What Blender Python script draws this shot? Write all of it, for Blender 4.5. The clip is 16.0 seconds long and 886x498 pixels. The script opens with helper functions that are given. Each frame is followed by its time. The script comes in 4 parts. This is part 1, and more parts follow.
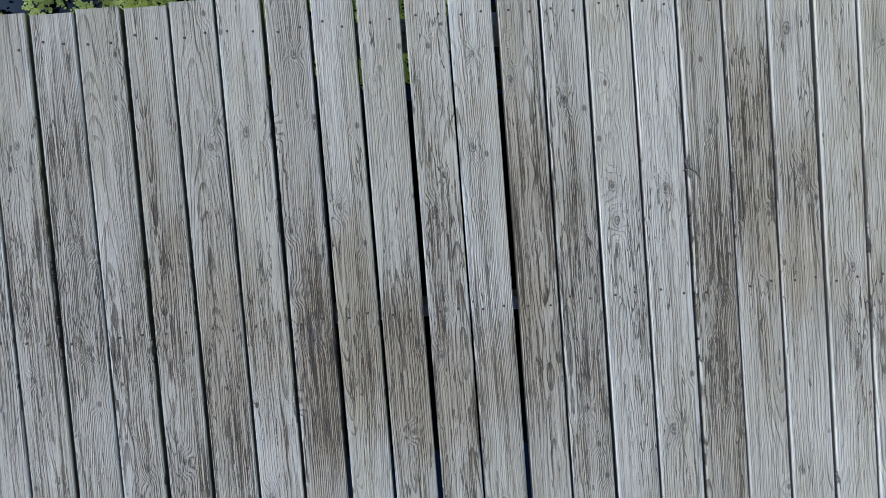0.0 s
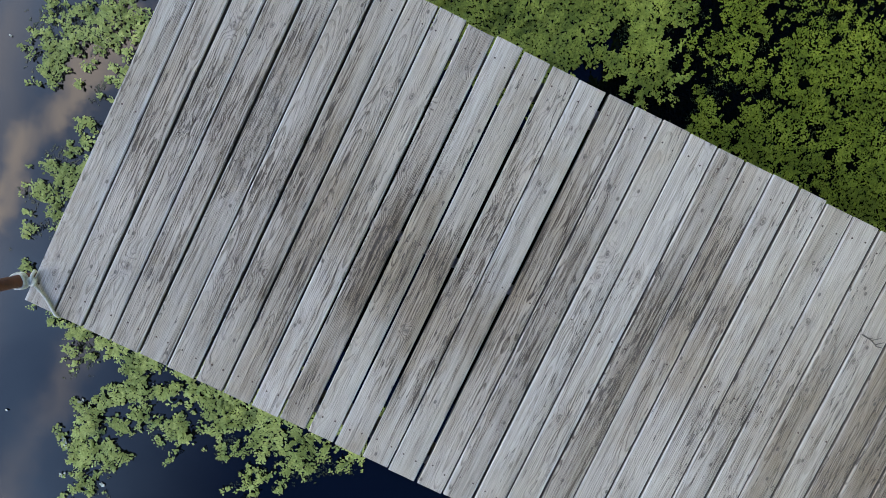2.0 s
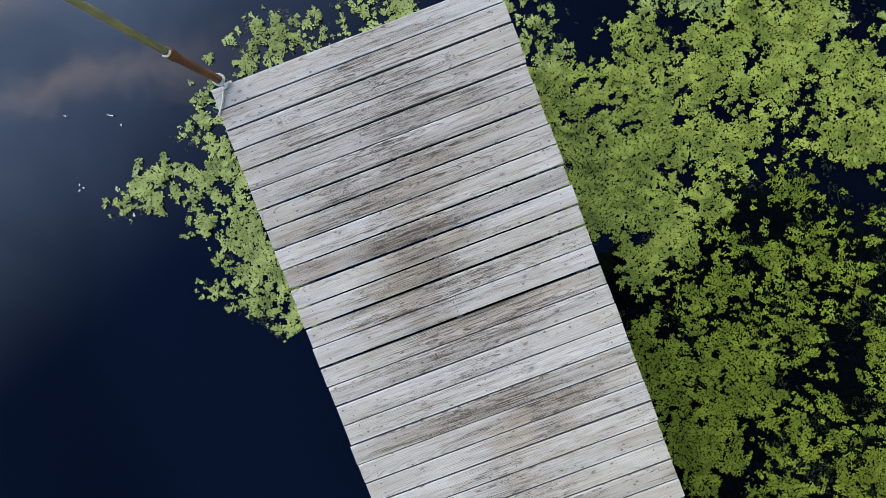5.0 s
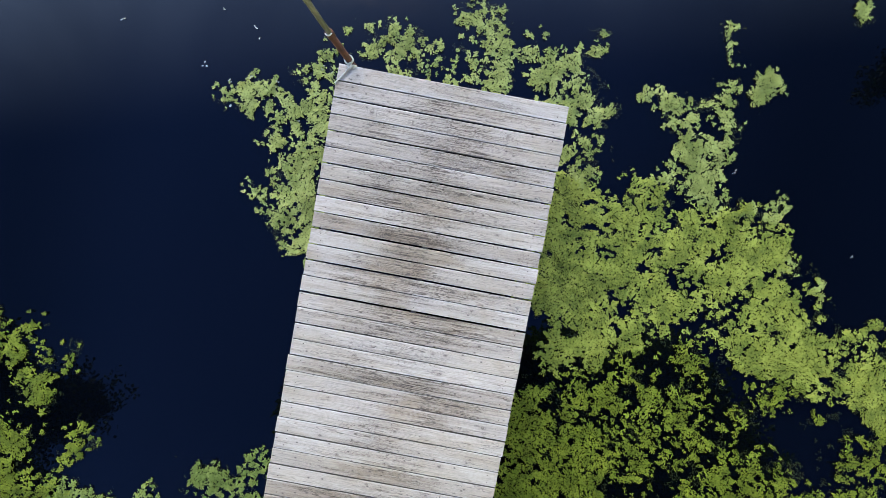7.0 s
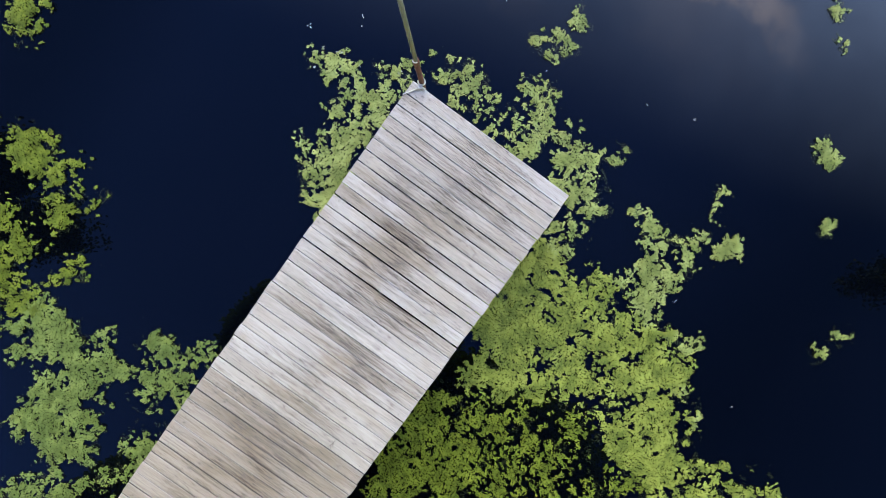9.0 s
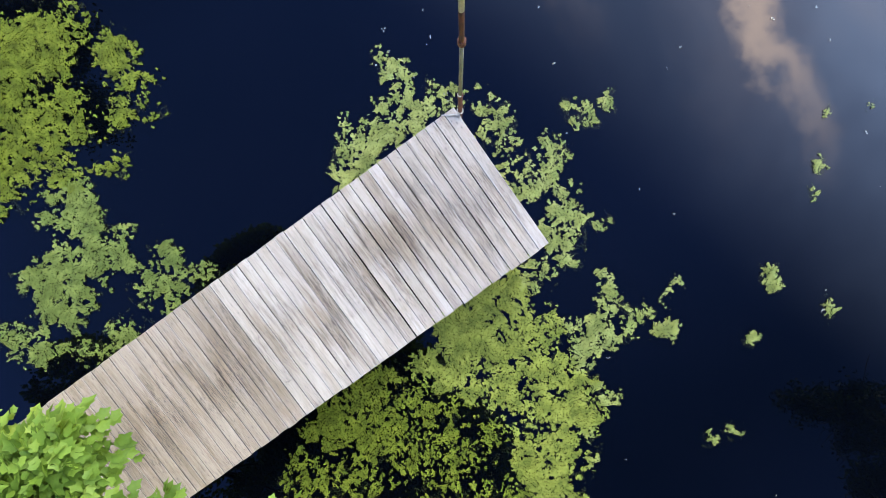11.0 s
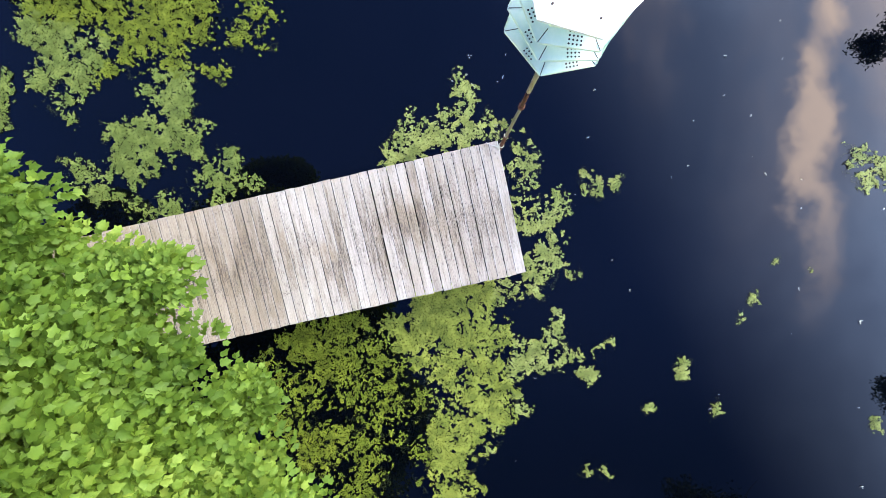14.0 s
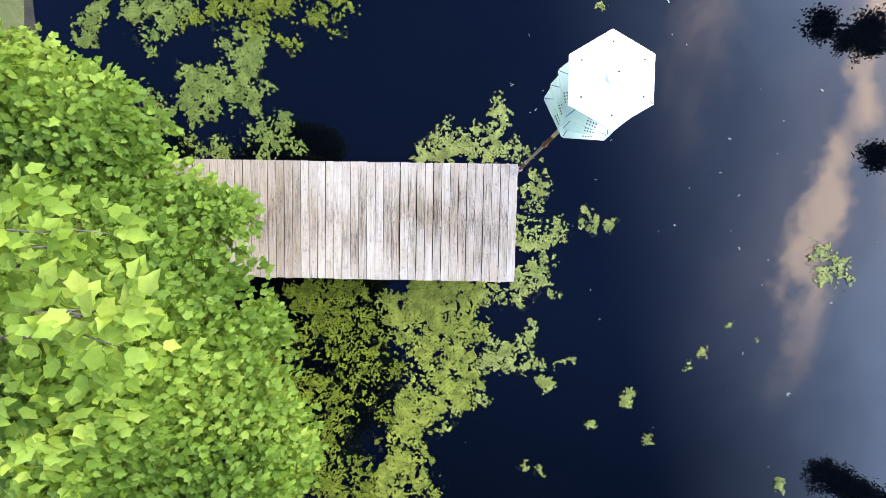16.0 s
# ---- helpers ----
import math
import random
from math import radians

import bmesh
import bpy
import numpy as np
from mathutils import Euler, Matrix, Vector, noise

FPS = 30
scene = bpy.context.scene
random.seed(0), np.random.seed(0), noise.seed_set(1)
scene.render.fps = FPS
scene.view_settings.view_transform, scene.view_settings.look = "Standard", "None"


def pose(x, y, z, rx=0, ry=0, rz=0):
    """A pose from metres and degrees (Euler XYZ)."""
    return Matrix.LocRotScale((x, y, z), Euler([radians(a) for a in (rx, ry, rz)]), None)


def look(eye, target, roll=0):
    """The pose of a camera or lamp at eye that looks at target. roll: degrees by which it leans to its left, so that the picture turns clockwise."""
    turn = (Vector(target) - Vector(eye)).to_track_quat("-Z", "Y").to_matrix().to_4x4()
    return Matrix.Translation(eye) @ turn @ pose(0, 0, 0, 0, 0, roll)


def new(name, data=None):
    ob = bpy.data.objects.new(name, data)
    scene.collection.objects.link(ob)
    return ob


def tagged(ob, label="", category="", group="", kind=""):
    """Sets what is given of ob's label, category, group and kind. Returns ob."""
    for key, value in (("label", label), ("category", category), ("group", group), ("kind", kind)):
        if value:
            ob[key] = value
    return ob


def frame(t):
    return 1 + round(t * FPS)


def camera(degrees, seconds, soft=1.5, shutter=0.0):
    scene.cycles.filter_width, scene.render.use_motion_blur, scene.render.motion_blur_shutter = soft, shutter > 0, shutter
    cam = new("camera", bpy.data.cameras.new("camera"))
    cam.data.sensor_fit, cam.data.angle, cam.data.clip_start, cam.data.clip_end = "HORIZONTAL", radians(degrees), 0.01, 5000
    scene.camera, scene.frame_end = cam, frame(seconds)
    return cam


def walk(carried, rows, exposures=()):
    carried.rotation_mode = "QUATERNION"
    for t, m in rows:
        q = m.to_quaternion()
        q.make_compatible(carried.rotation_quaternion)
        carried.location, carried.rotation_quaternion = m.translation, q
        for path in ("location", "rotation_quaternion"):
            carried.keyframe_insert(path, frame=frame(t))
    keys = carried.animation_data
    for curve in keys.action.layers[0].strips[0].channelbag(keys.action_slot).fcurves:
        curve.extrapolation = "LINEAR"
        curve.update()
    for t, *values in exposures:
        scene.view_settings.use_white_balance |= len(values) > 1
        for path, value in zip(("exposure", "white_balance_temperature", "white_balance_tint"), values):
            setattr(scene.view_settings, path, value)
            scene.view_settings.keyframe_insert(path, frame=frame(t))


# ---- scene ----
cam = camera(86.0, 16.0, soft=0.6)
ROWS = [
    (0, -1.794, -0.303, 2.168, -1.85, -0.95, -184.50),
    (0.5, -1.762, -0.263, 2.324, -1.83, -0.70, -181.85),
    (1, -1.702, -0.230, 2.519, -2.25, -0.92, -176.42),
    (1.5, -1.650, -0.209, 2.706, -2.75, -0.62, -165.78),
    (2, -1.600, -0.193, 2.880, -2.96, -0.38, -154.11),
    (2.5, -1.566, -0.190, 3.031, -3.00, -0.11, -146.66),
    (3, -1.535, -0.204, 3.160, -3.22, 0.18, -141.16),
    (5.5, -1.420, -0.159, 4.133, -1.91, 0.12, -102.78),
    (6, -1.373, -0.159, 4.382, -2.03, 0.05, -95.26),
    (6.5, -1.325, -0.172, 4.636, -2.09, 0.07, -87.28),
    (7, -1.273, -0.194, 4.874, -2.20, 0.11, -79.46),
    (7.5, -1.219, -0.198, 5.097, -2.33, 0.04, -72.26),
    (8, -1.169, -0.209, 5.302, -2.39, 0.06, -65.88),
    (8.5, -1.121, -0.205, 5.523, -2.46, 0.05, -59.87),
    (9, -1.051, -0.179, 5.748, -2.78, 0.04, -54.04),
    (11.5, -0.925, -0.094, 6.794, -3.16, 0.01, -31.77),
    (12, -0.917, -0.086, 7.009, -3.26, 0.09, -27.94),
    (12.5, -0.921, -0.038, 7.231, -3.60, 0.12, -23.85),
    (13, -0.944, -0.005, 7.473, -3.79, 0.18, -20.01),
    (13.5, -0.977, 0.026, 7.713, -3.93, 0.23, -16.38),
    (14, -1.028, 0.040, 7.959, -3.97, 0.25, -12.80),
    (14.5, -1.083, 0.059, 8.214, -4.08, 0.31, -9.24),
    (15, -1.137, 0.074, 8.465, -4.11, 0.33, -5.80),
    (15.5, -1.177, 0.095, 8.721, -4.22, 0.41, -2.28),
    (16, -1.209, 0.124, 8.973, -4.42, 0.49, 1.01),
]
EXPOSURES = [(0.0, -0.08, 5950, 6), (1.5, -0.09, 5950, 7), (3.0, 0.02, 6020, 9), (5.5, 0.39, 6160, 11), (9.0, 0.66, 6200, 15), (12.5, 1.01, 6330, 17), (16.0, 1.06, 6500, 16)]
walk(cam, [(t, pose(x, y, z, rx, ry, rz)) for t, x, y, z, rx, ry, rz in ROWS], EXPOSURES)
SKY_STRENGTH, SUN_POWER, SKY_TINT = 0.15, 1.6, (1.20, 1.42, 2.40)
CLOUD_BAND, CLOUD_VEIL, CLOUD_COL, VEIL_COL, HAZE_COL = 1.0, 1.0, (80.0, 66.0, 56.0), (22.0, 30.5, 46.0), (15.0, 14.6, 4.2)

# ---- light ----
SUN_AZ, SUN_EL = 25.0, 24.0          # degrees from +x towards +y, and above the horizon
world = bpy.data.worlds.new("sky")
scene.world = world
world.use_nodes = True


class Nodes:
    """A small builder for node trees."""

    def __init__(self, tree):
        self.tree = tree
        tree.nodes.clear()

    def add(self, kind, *links, op=None):
        n = self.tree.nodes.new(kind)
        if op:
            n.operation = op
        for i, value in enumerate(links):
            self.into(n.inputs[i], value)
        return n

    def into(self, socket, value):
        if value is None:
            return
        if isinstance(value, bpy.types.NodeSocket):
            self.tree.links.new(value, socket)
        elif isinstance(value, bpy.types.Node):
            self.tree.links.new(value.outputs[0], socket)
        else:
            socket.default_value = value

    def math(self, op, a, b=None, c=None, clamp=False):
        n = self.add("ShaderNodeMath", a, b, c, op=op)
        n.use_clamp = clamp
        return n.outputs[0]

    def vec(self, op, a, b=None):
        return self.add("ShaderNodeVectorMath", a, b, op=op).outputs[0]

    def noise(self, vector, scale, detail=3.0, rough=0.55, distort=0.0):
        n = self.add("ShaderNodeTexNoise")
        for key, value in (("Vector", vector), ("Scale", scale), ("Detail", detail), ("Roughness", rough), ("Distortion", distort)):
            self.into(n.inputs[key], value)
        return n.outputs["Fac"]

    def ramp(self, fac, *stops):
        n = self.add("ShaderNodeValToRGB", fac)
        e = n.color_ramp.elements
        while len(e) < len(stops):
            e.new(0.5)
        for el, (at, col) in zip(e, stops):
            el.position = at
            el.color = (*col, 1) if isinstance(col, tuple) else (col, col, col, 1)
        return n.outputs[0]

    def mix(self, fac, a, b, blend="MIX"):
        n = self.add("ShaderNodeMix")
        n.data_type, n.blend_type = "RGBA", blend
        self.into(n.inputs[0], fac)
        for socket, v in ((n.inputs[6], a), (n.inputs[7], b)):
            self.into(socket, (*v, 1) if isinstance(v, tuple) and len(v) == 3 else v)
        return n.outputs[2]

    def span(self, value, a, b, c=0.0, d=1.0):
        n = self.add("ShaderNodeMapRange", value, a, b, c, d)
        n.interpolation_type = "SMOOTHSTEP"
        return n.outputs[0]


wn = Nodes(world.node_tree)
sky = wn.add("ShaderNodeTexSky")
sky.sky_type, sky.sun_disc, sky.sun_elevation, sky.sun_rotation = "NISHITA", False, radians(SUN_EL), radians(90 - SUN_AZ)
sky.air_density, sky.dust_density, sky.ozone_density = 1.2, 0.4, 5.0
way = wn.add("ShaderNodeSeparateXYZ", wn.add("ShaderNodeTexCoord").outputs["Generated"])
height = wn.math("MAXIMUM", way.outputs[2], 0.04)
across = wn.math("DIVIDE", way.outputs[0], height)
along = wn.math("DIVIDE", way.outputs[1], height)
flat = wn.add("ShaderNodeCombineXYZ", across, along, 0.0).outputs[0]
# long soft streaks of evening cloud, and a veil that thickens that way
bend = wn.math("ADD", wn.math("MULTIPLY", wn.math("SUBTRACT", wn.noise(flat, 2.4, 2.0), 0.5), 0.20), wn.math("MULTIPLY", wn.math("SUBTRACT", wn.noise(flat, 8.0, 5.0, 0.65), 0.5), 0.16))
off = wn.math("ADD", wn.math("SUBTRACT", wn.math("SUBTRACT", across, wn.math("MULTIPLY", along, 0.15)), 0.79), bend)
glow = wn.math("MULTIPLY", wn.math("SUBTRACT", 1.0, wn.span(wn.math("ABSOLUTE", off), 0.0, 0.24)), 0.10)
band = wn.math("ADD", wn.math("SUBTRACT", 1.0, wn.span(wn.math("ABSOLUTE", off), 0.0, 0.056)), glow)
bank = wn.math("MULTIPLY", wn.span(wn.math("ADD", across, wn.math("MULTIPLY", along, 0.25)), 0.86, 1.05), 0.55)
faint = wn.math("MULTIPLY", wn.math("MULTIPLY", wn.math("SUBTRACT", 1.0, wn.span(wn.math("ABSOLUTE", wn.math("ADD", off, 0.33)), 0.0, 0.08)), 0.30), wn.span(along, 0.05, 0.45))
puffs = wn.span(wn.noise(wn.vec("MULTIPLY", flat, (1.0, 0.5, 1.0)), 4.5, 5.0, 0.58, 0.5), 0.34, 0.60, 0.20, 1.0)
cloud = wn.math("MULTIPLY", wn.math("MULTIPLY", wn.math("MULTIPLY", wn.math("ADD", wn.math("ADD", band, bank), faint), puffs), wn.span(along, -0.45, 0.05)), CLOUD_BAND, clamp=True)
veil = wn.math("MULTIPLY", wn.math("MULTIPLY", wn.span(wn.noise(flat, 1.5, 5.0, 0.60, 0.5), 0.30, 0.70, 0.55, 1.0),
                                   wn.span(wn.math("ADD", across, wn.math("MULTIPLY", along, 0.30)), 0.27, 0.95)), wn.math("MULTIPLY", wn.span(along, -1.2, -0.5), CLOUD_VEIL), clamp=True)
deeper = wn.math("MULTIPLY", wn.span(along, -0.15, -0.75, 1.0, 0.36), wn.span(along, 0.58, 0.92, 1.0, 0.50))
clear_sky = wn.mix(1.0, wn.mix(1.0, sky.outputs[0], SKY_TINT, "MULTIPLY"), wn.add("ShaderNodeCombineXYZ", deeper, deeper, deeper).outputs[0], "MULTIPLY")
# bright evening haze low all round, added out of view to balance the blue
sky_col = wn.mix(wn.span(way.outputs[2], 0.56, 0.12, 0.0, 0.9), wn.mix(cloud, wn.mix(veil, clear_sky, VEIL_COL), CLOUD_COL), HAZE_COL)
wn.add("ShaderNodeOutputWorld", wn.add("ShaderNodeBackground", sky_col, SKY_STRENGTH))

sun_data = bpy.data.lights.new("sun", "SUN")
sun_data.energy, sun_data.angle, sun_data.color = SUN_POWER, radians(18), (1.0, 0.95, 0.78)
sun = new("sun", sun_data)
sun.matrix_world = look((0, 0, 0), (-math.cos(radians(SUN_EL)) * math.cos(radians(SUN_AZ)), -math.cos(radians(SUN_EL)) * math.sin(radians(SUN_AZ)),
                                    -math.sin(radians(SUN_EL))))


# ---- materials ----
def material(name):
    m = bpy.data.materials.new(name)
    m.use_nodes = True
    return m, Nodes(m.node_tree)


def finish(n, color, rough=0.6, bump=None, depth=0.01, strength=0.5, metal=0.0, spec=0.5):
    b = n.add("ShaderNodeBsdfPrincipled")
    n.into(b.inputs["Base Color"], (*color, 1) if isinstance(color, tuple) else color)
    n.into(b.inputs["Roughness"], rough)
    n.into(b.inputs["Metallic"], metal)
    n.into(b.inputs["Specular IOR Level"], spec)
    if bump is not None:
        k = n.add("ShaderNodeBump")
        n.into(k.inputs["Height"], bump)
        k.inputs["Distance"].default_value, k.inputs["Strength"].default_value = depth, strength
        n.into(b.inputs["Normal"], k.outputs[0])
    n.add("ShaderNodeOutputMaterial", b)
    return b


def stretch(n, vector, x, y, z):
    return n.vec("MULTIPLY", vector, (x, y, z))


def weathered_wood():
    """Sawn softwood gone grey: faint rings, pale worn faces, and dark frayed streaks, cracks and knots where each board has them."""
    m, n = material("weathered_wood")
    place = n.add("ShaderNodeNewGeometry").outputs["Position"]
    info = n.add("ShaderNodeObjectInfo")
    rnd = info.outputs["Random"]
    rnd2 = n.math("FRACT", n.math("MULTIPLY", rnd, 7.31))
    rnd3 = n.math("FRACT", n.math("MULTIPLY", rnd, 23.7))
    weather = n.add("ShaderNodeSeparateColor", info.outputs["Color"]).outputs[0]
    own = n.add("ShaderNodeTexCoord").outputs["Object"]
    shift = n.add("ShaderNodeCombineXYZ", n.math("MULTIPLY", rnd, 31.0), n.math("MULTIPLY", rnd, 57.0), n.math("MULTIPLY", rnd, 13.0)).outputs[0]
    p = n.vec("ADD", own, shift)
    split = n.add("ShaderNodeSeparateXYZ", own)
    lx, ly, lz = split.outputs[0], split.outputs[1], split.outputs[2]

    def given(name):
        a = n.add("ShaderNodeAttribute")
        a.attribute_type, a.attribute_name = "OBJECT", name
        return n.add("ShaderNodeSeparateXYZ", a.outputs["Vector"]).outputs

    # knots: two of each board's own, and small ones anywhere
    wobble = n.math("MULTIPLY", n.math("SUBTRACT", n.noise(p, 60.0, 3.0), 0.5), 0.9)
    knot, core, halo = None, None, None
    for name in ("knot_a", "knot_b"):
        k = given(name)
        dx, dy = n.math("SUBTRACT", lx, k[0]), n.math("MULTIPLY", n.math("SUBTRACT", ly, k[1]), 0.62)
        far = n.math("ADD", n.math("DIVIDE", n.math("SQRT", n.math("ADD", n.math("MULTIPLY", dx, dx), n.math("MULTIPLY", dy, dy))), n.math("MAXIMUM", k[2], 0.001)), wobble)
        rim = n.math("MULTIPLY", n.math("SUBTRACT", 1.0, n.span(n.math("ABSOLUTE", n.math("SUBTRACT", far, 0.85)), 0.05, 0.30)), n.span(n.noise(p, 45.0, 2.0), 0.36, 0.56))
        mid = n.math("SUBTRACT", 1.0, n.span(far, 0.30, 0.70))
        soft = n.math("SUBTRACT", 1.0, n.span(far, 0.6, 4.2))
        knot, core, halo = (rim, mid, soft) if knot is None else (n.math("MAXIMUM", knot, rim), n.math("MAXIMUM", core, mid), n.math("MAXIMUM", halo, soft))
    v = n.add("ShaderNodeTexVoronoi")
    v.voronoi_dimensions = "2D"
    n.into(v.inputs["Vector"], stretch(n, p, 7.0, 4.6, 1.0))
    v.inputs["Scale"].default_value = 1.0
    pick = n.add("ShaderNodeSeparateColor", v.outputs["Color"]).outputs[0]
    pin = n.math("MULTIPLY", n.math("SUBTRACT", 1.0, n.span(v.outputs["Distance"], 0.030, 0.062)), n.span(pick, 0.60, 0.62))
    halo = n.math("MAXIMUM", halo, n.math("MULTIPLY", n.math("MULTIPLY", n.math("SUBTRACT", 1.0, n.span(v.outputs["Distance"], 0.05, 0.26)), n.span(pick, 0.60, 0.62)), 0.6))
    # growth rings at the sawn face, bulging round the knots
    wander = n.math("SUBTRACT", n.noise(stretch(n, p, 8.0, 0.9, 1.0), 1.0, 3.0, 0.5), 0.5)
    side = n.math("ADD", lx, n.math("MULTIPLY", n.math("SUBTRACT", rnd2, 0.5), 0.15))
    depth = n.math("ADD", n.math("ADD", n.math("MULTIPLY", rnd3, 0.03), n.math("MULTIPLY", ly, n.math("MULTIPLY", n.math("SUBTRACT", rnd, 0.5), 0.09))),
                   n.math("MULTIPLY", n.noise(stretch(n, p, 2.0, 2.4, 1.0), 1.0, 2.0), 0.045))
    heart = n.math("SQRT", n.math("ADD", n.math("MULTIPLY", side, side), n.math("MULTIPLY", depth, depth)))
    heart = n.math("ADD", n.math("ADD", heart, n.math("MULTIPLY", wander, 0.016)), n.math("MULTIPLY", halo, 0.016))
    ring = n.math("FRACT", n.math("DIVIDE", heart, n.math("ADD", 0.0048, n.math("MULTIPLY", rnd2, 0.0035))))
    fibre = n.noise(stretch(n, p, 420.0, 9.0, 1.0), 1.0, 2.0, 0.6)
    fibre2 = n.noise(stretch(n, p, 120.0, 2.6, 1.0), 1.0, 5.0, 0.72)
    flaky = n.noise(stretch(n, p, 135.0, 2.0, 1.0), 1.0, 4.0, 0.66)
    line = n.math("MULTIPLY", n.span(n.math("ADD", ring, n.math("MULTIPLY", n.math("SUBTRACT", flaky, 0.5), 1.30)), 0.62, 0.90), n.math("SUBTRACT", 1.0, n.span(ring, 0.93, 0.99)))
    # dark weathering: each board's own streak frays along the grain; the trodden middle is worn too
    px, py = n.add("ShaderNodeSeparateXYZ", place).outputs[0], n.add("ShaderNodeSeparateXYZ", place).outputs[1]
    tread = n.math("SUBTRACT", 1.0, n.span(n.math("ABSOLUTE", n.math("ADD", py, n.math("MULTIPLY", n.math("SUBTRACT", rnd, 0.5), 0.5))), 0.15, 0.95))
    fray = n.math("MULTIPLY", n.math("SUBTRACT", n.noise(stretch(n, p, 55.0, 1.2, 1.0), 1.0, 3.0, 0.6), 0.5), 1.5)
    own_streak = None
    for name in ("streak_a", "streak_b"):
        k = given(name)
        reach = n.math("ADD", n.math("DIVIDE", n.math("ABSOLUTE", n.math("SUBTRACT", ly, k[0])), n.math("MAXIMUM", k[1], 0.01)), fray)
        one = n.math("MULTIPLY", n.math("SUBTRACT", 1.0, n.span(reach, 0.0, 1.6)), k[2])
        own_streak = one if own_streak is None else n.math("MAXIMUM", own_streak, one)
    worn = n.math("ADD", n.math("ADD", n.math("MULTIPLY", own_streak, 0.195), n.math("MULTIPLY", tread, 0.085)), n.math("MULTIPLY", n.math("SUBTRACT", weather, 0.5), 0.10))
    patch = n.noise(stretch(n, p, 30.0, 1.15, 1.0), 1.0, 6.0, 0.66)
    dark = n.span(n.math("ADD", patch, worn), 0.43, 0.82)
    frayed = n.span(n.math("ADD", n.noise(stretch(n, p, 180.0, 3.0, 1.0), 1.0, 5.0, 0.72), n.math("MULTIPLY", dark, 0.06)), 0.585, 0.622)
    grain = n.math("MAXIMUM", line, frayed)
    seam = n.math("ABSOLUTE", n.math("SUBTRACT", n.noise(stretch(n, p, 30.0, 2.2, 1.0), 1.0, 3.0, 0.6), 0.5))
    check = n.math("MULTIPLY", n.math("SUBTRACT", 1.0, n.span(seam, 0.003, 0.013)), n.span(n.math("ADD", n.noise(stretch(n, p, 9.0, 1.7, 1.0), 1.0, 3.0), n.math("MULTIPLY", worn, 0.8)), 0.56, 0.64))
    gouge = n.span(n.math("ADD", n.noise(stretch(n, p, 62.0, 7.0, 1.0), 1.0, 5.0, 0.68), n.math("MULTIPLY", worn, 0.42)), 0.672, 0.700)
    edge = n.math("MULTIPLY", n.span(n.math("ABSOLUTE", lx), 0.055, 0.065), n.span(lz, -0.006, -0.003))
    tone = n.math("ADD", n.math("MULTIPLY", n.span(fibre2, 0.25, 0.75), 0.55), n.math("MULTIPLY", n.span(fibre, 0.25, 0.75), 0.45))
    base = n.ramp(tone, (0.12, (0.450, 0.444, 0.420)), (0.50, (0.375, 0.370, 0.350)), (0.88, (0.262, 0.257, 0.240)))
    base = n.mix(1.0, base, n.ramp(weather, (0.1, (1.17, 1.12, 1.04)), (0.5, (1.05, 0.985, 0.895)), (0.9, (0.91, 0.83, 0.73))), "MULTIPLY")
    base = n.mix(n.math("MULTIPLY", edge, 0.40), base, (0.60, 0.61, 0.61))
    big = n.span(n.noise(stretch(n, p, 5.0, 0.9, 1.0), 1.0, 4.0), 0.38, 0.66)
    base = n.mix(n.math("MULTIPLY", big, 0.8), base, n.mix(1.0, base, (0.84, 0.81, 0.74), "MULTIPLY"))
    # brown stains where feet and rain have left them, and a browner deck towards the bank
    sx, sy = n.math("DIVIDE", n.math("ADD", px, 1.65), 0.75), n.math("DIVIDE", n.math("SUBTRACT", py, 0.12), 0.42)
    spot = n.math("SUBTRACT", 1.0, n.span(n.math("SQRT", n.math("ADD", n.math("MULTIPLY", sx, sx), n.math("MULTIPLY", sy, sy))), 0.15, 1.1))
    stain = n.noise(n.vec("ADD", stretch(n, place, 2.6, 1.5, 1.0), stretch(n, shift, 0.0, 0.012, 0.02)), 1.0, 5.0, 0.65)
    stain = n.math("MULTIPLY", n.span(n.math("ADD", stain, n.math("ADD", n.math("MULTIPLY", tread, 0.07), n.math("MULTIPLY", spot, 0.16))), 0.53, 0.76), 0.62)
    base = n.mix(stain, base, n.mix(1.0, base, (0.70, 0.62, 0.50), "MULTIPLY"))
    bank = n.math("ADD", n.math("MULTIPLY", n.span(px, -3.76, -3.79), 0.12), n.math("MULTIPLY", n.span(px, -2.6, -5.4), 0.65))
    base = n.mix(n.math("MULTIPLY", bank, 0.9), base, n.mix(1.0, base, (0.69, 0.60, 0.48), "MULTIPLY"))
    base = n.mix(n.math("MULTIPLY", dark, 0.24), base, n.mix(1.0, base, (0.54, 0.46, 0.37), "MULTIPLY"))
    base = n.mix(n.math("MULTIPLY", grain, n.math("ADD", n.math("ADD", 0.17, n.math("MULTIPLY", weather, 0.20)), n.math("MULTIPLY", dark, 0.74), clamp=True)), base, (0.050, 0.037, 0.026))
    base = n.mix(n.math("MULTIPLY", halo, 0.30), base, (0.22, 0.19, 0.165))
    base = n.mix(n.math("MULTIPLY", knot, 0.68), base, (0.075, 0.064, 0.055))
    base = n.mix(n.math("MULTIPLY", core, 0.70), base, (0.06, 0.05, 0.042))
    base = n.mix(n.math("MULTIPLY", pin, 0.75), base, (0.07, 0.06, 0.05))
    base = n.mix(n.math("MULTIPLY", gouge, 0.80), base, (0.045, 0.038, 0.034))
    base = n.mix(n.math("MULTIPLY", check, 0.80), base, (0.05, 0.043, 0.038))
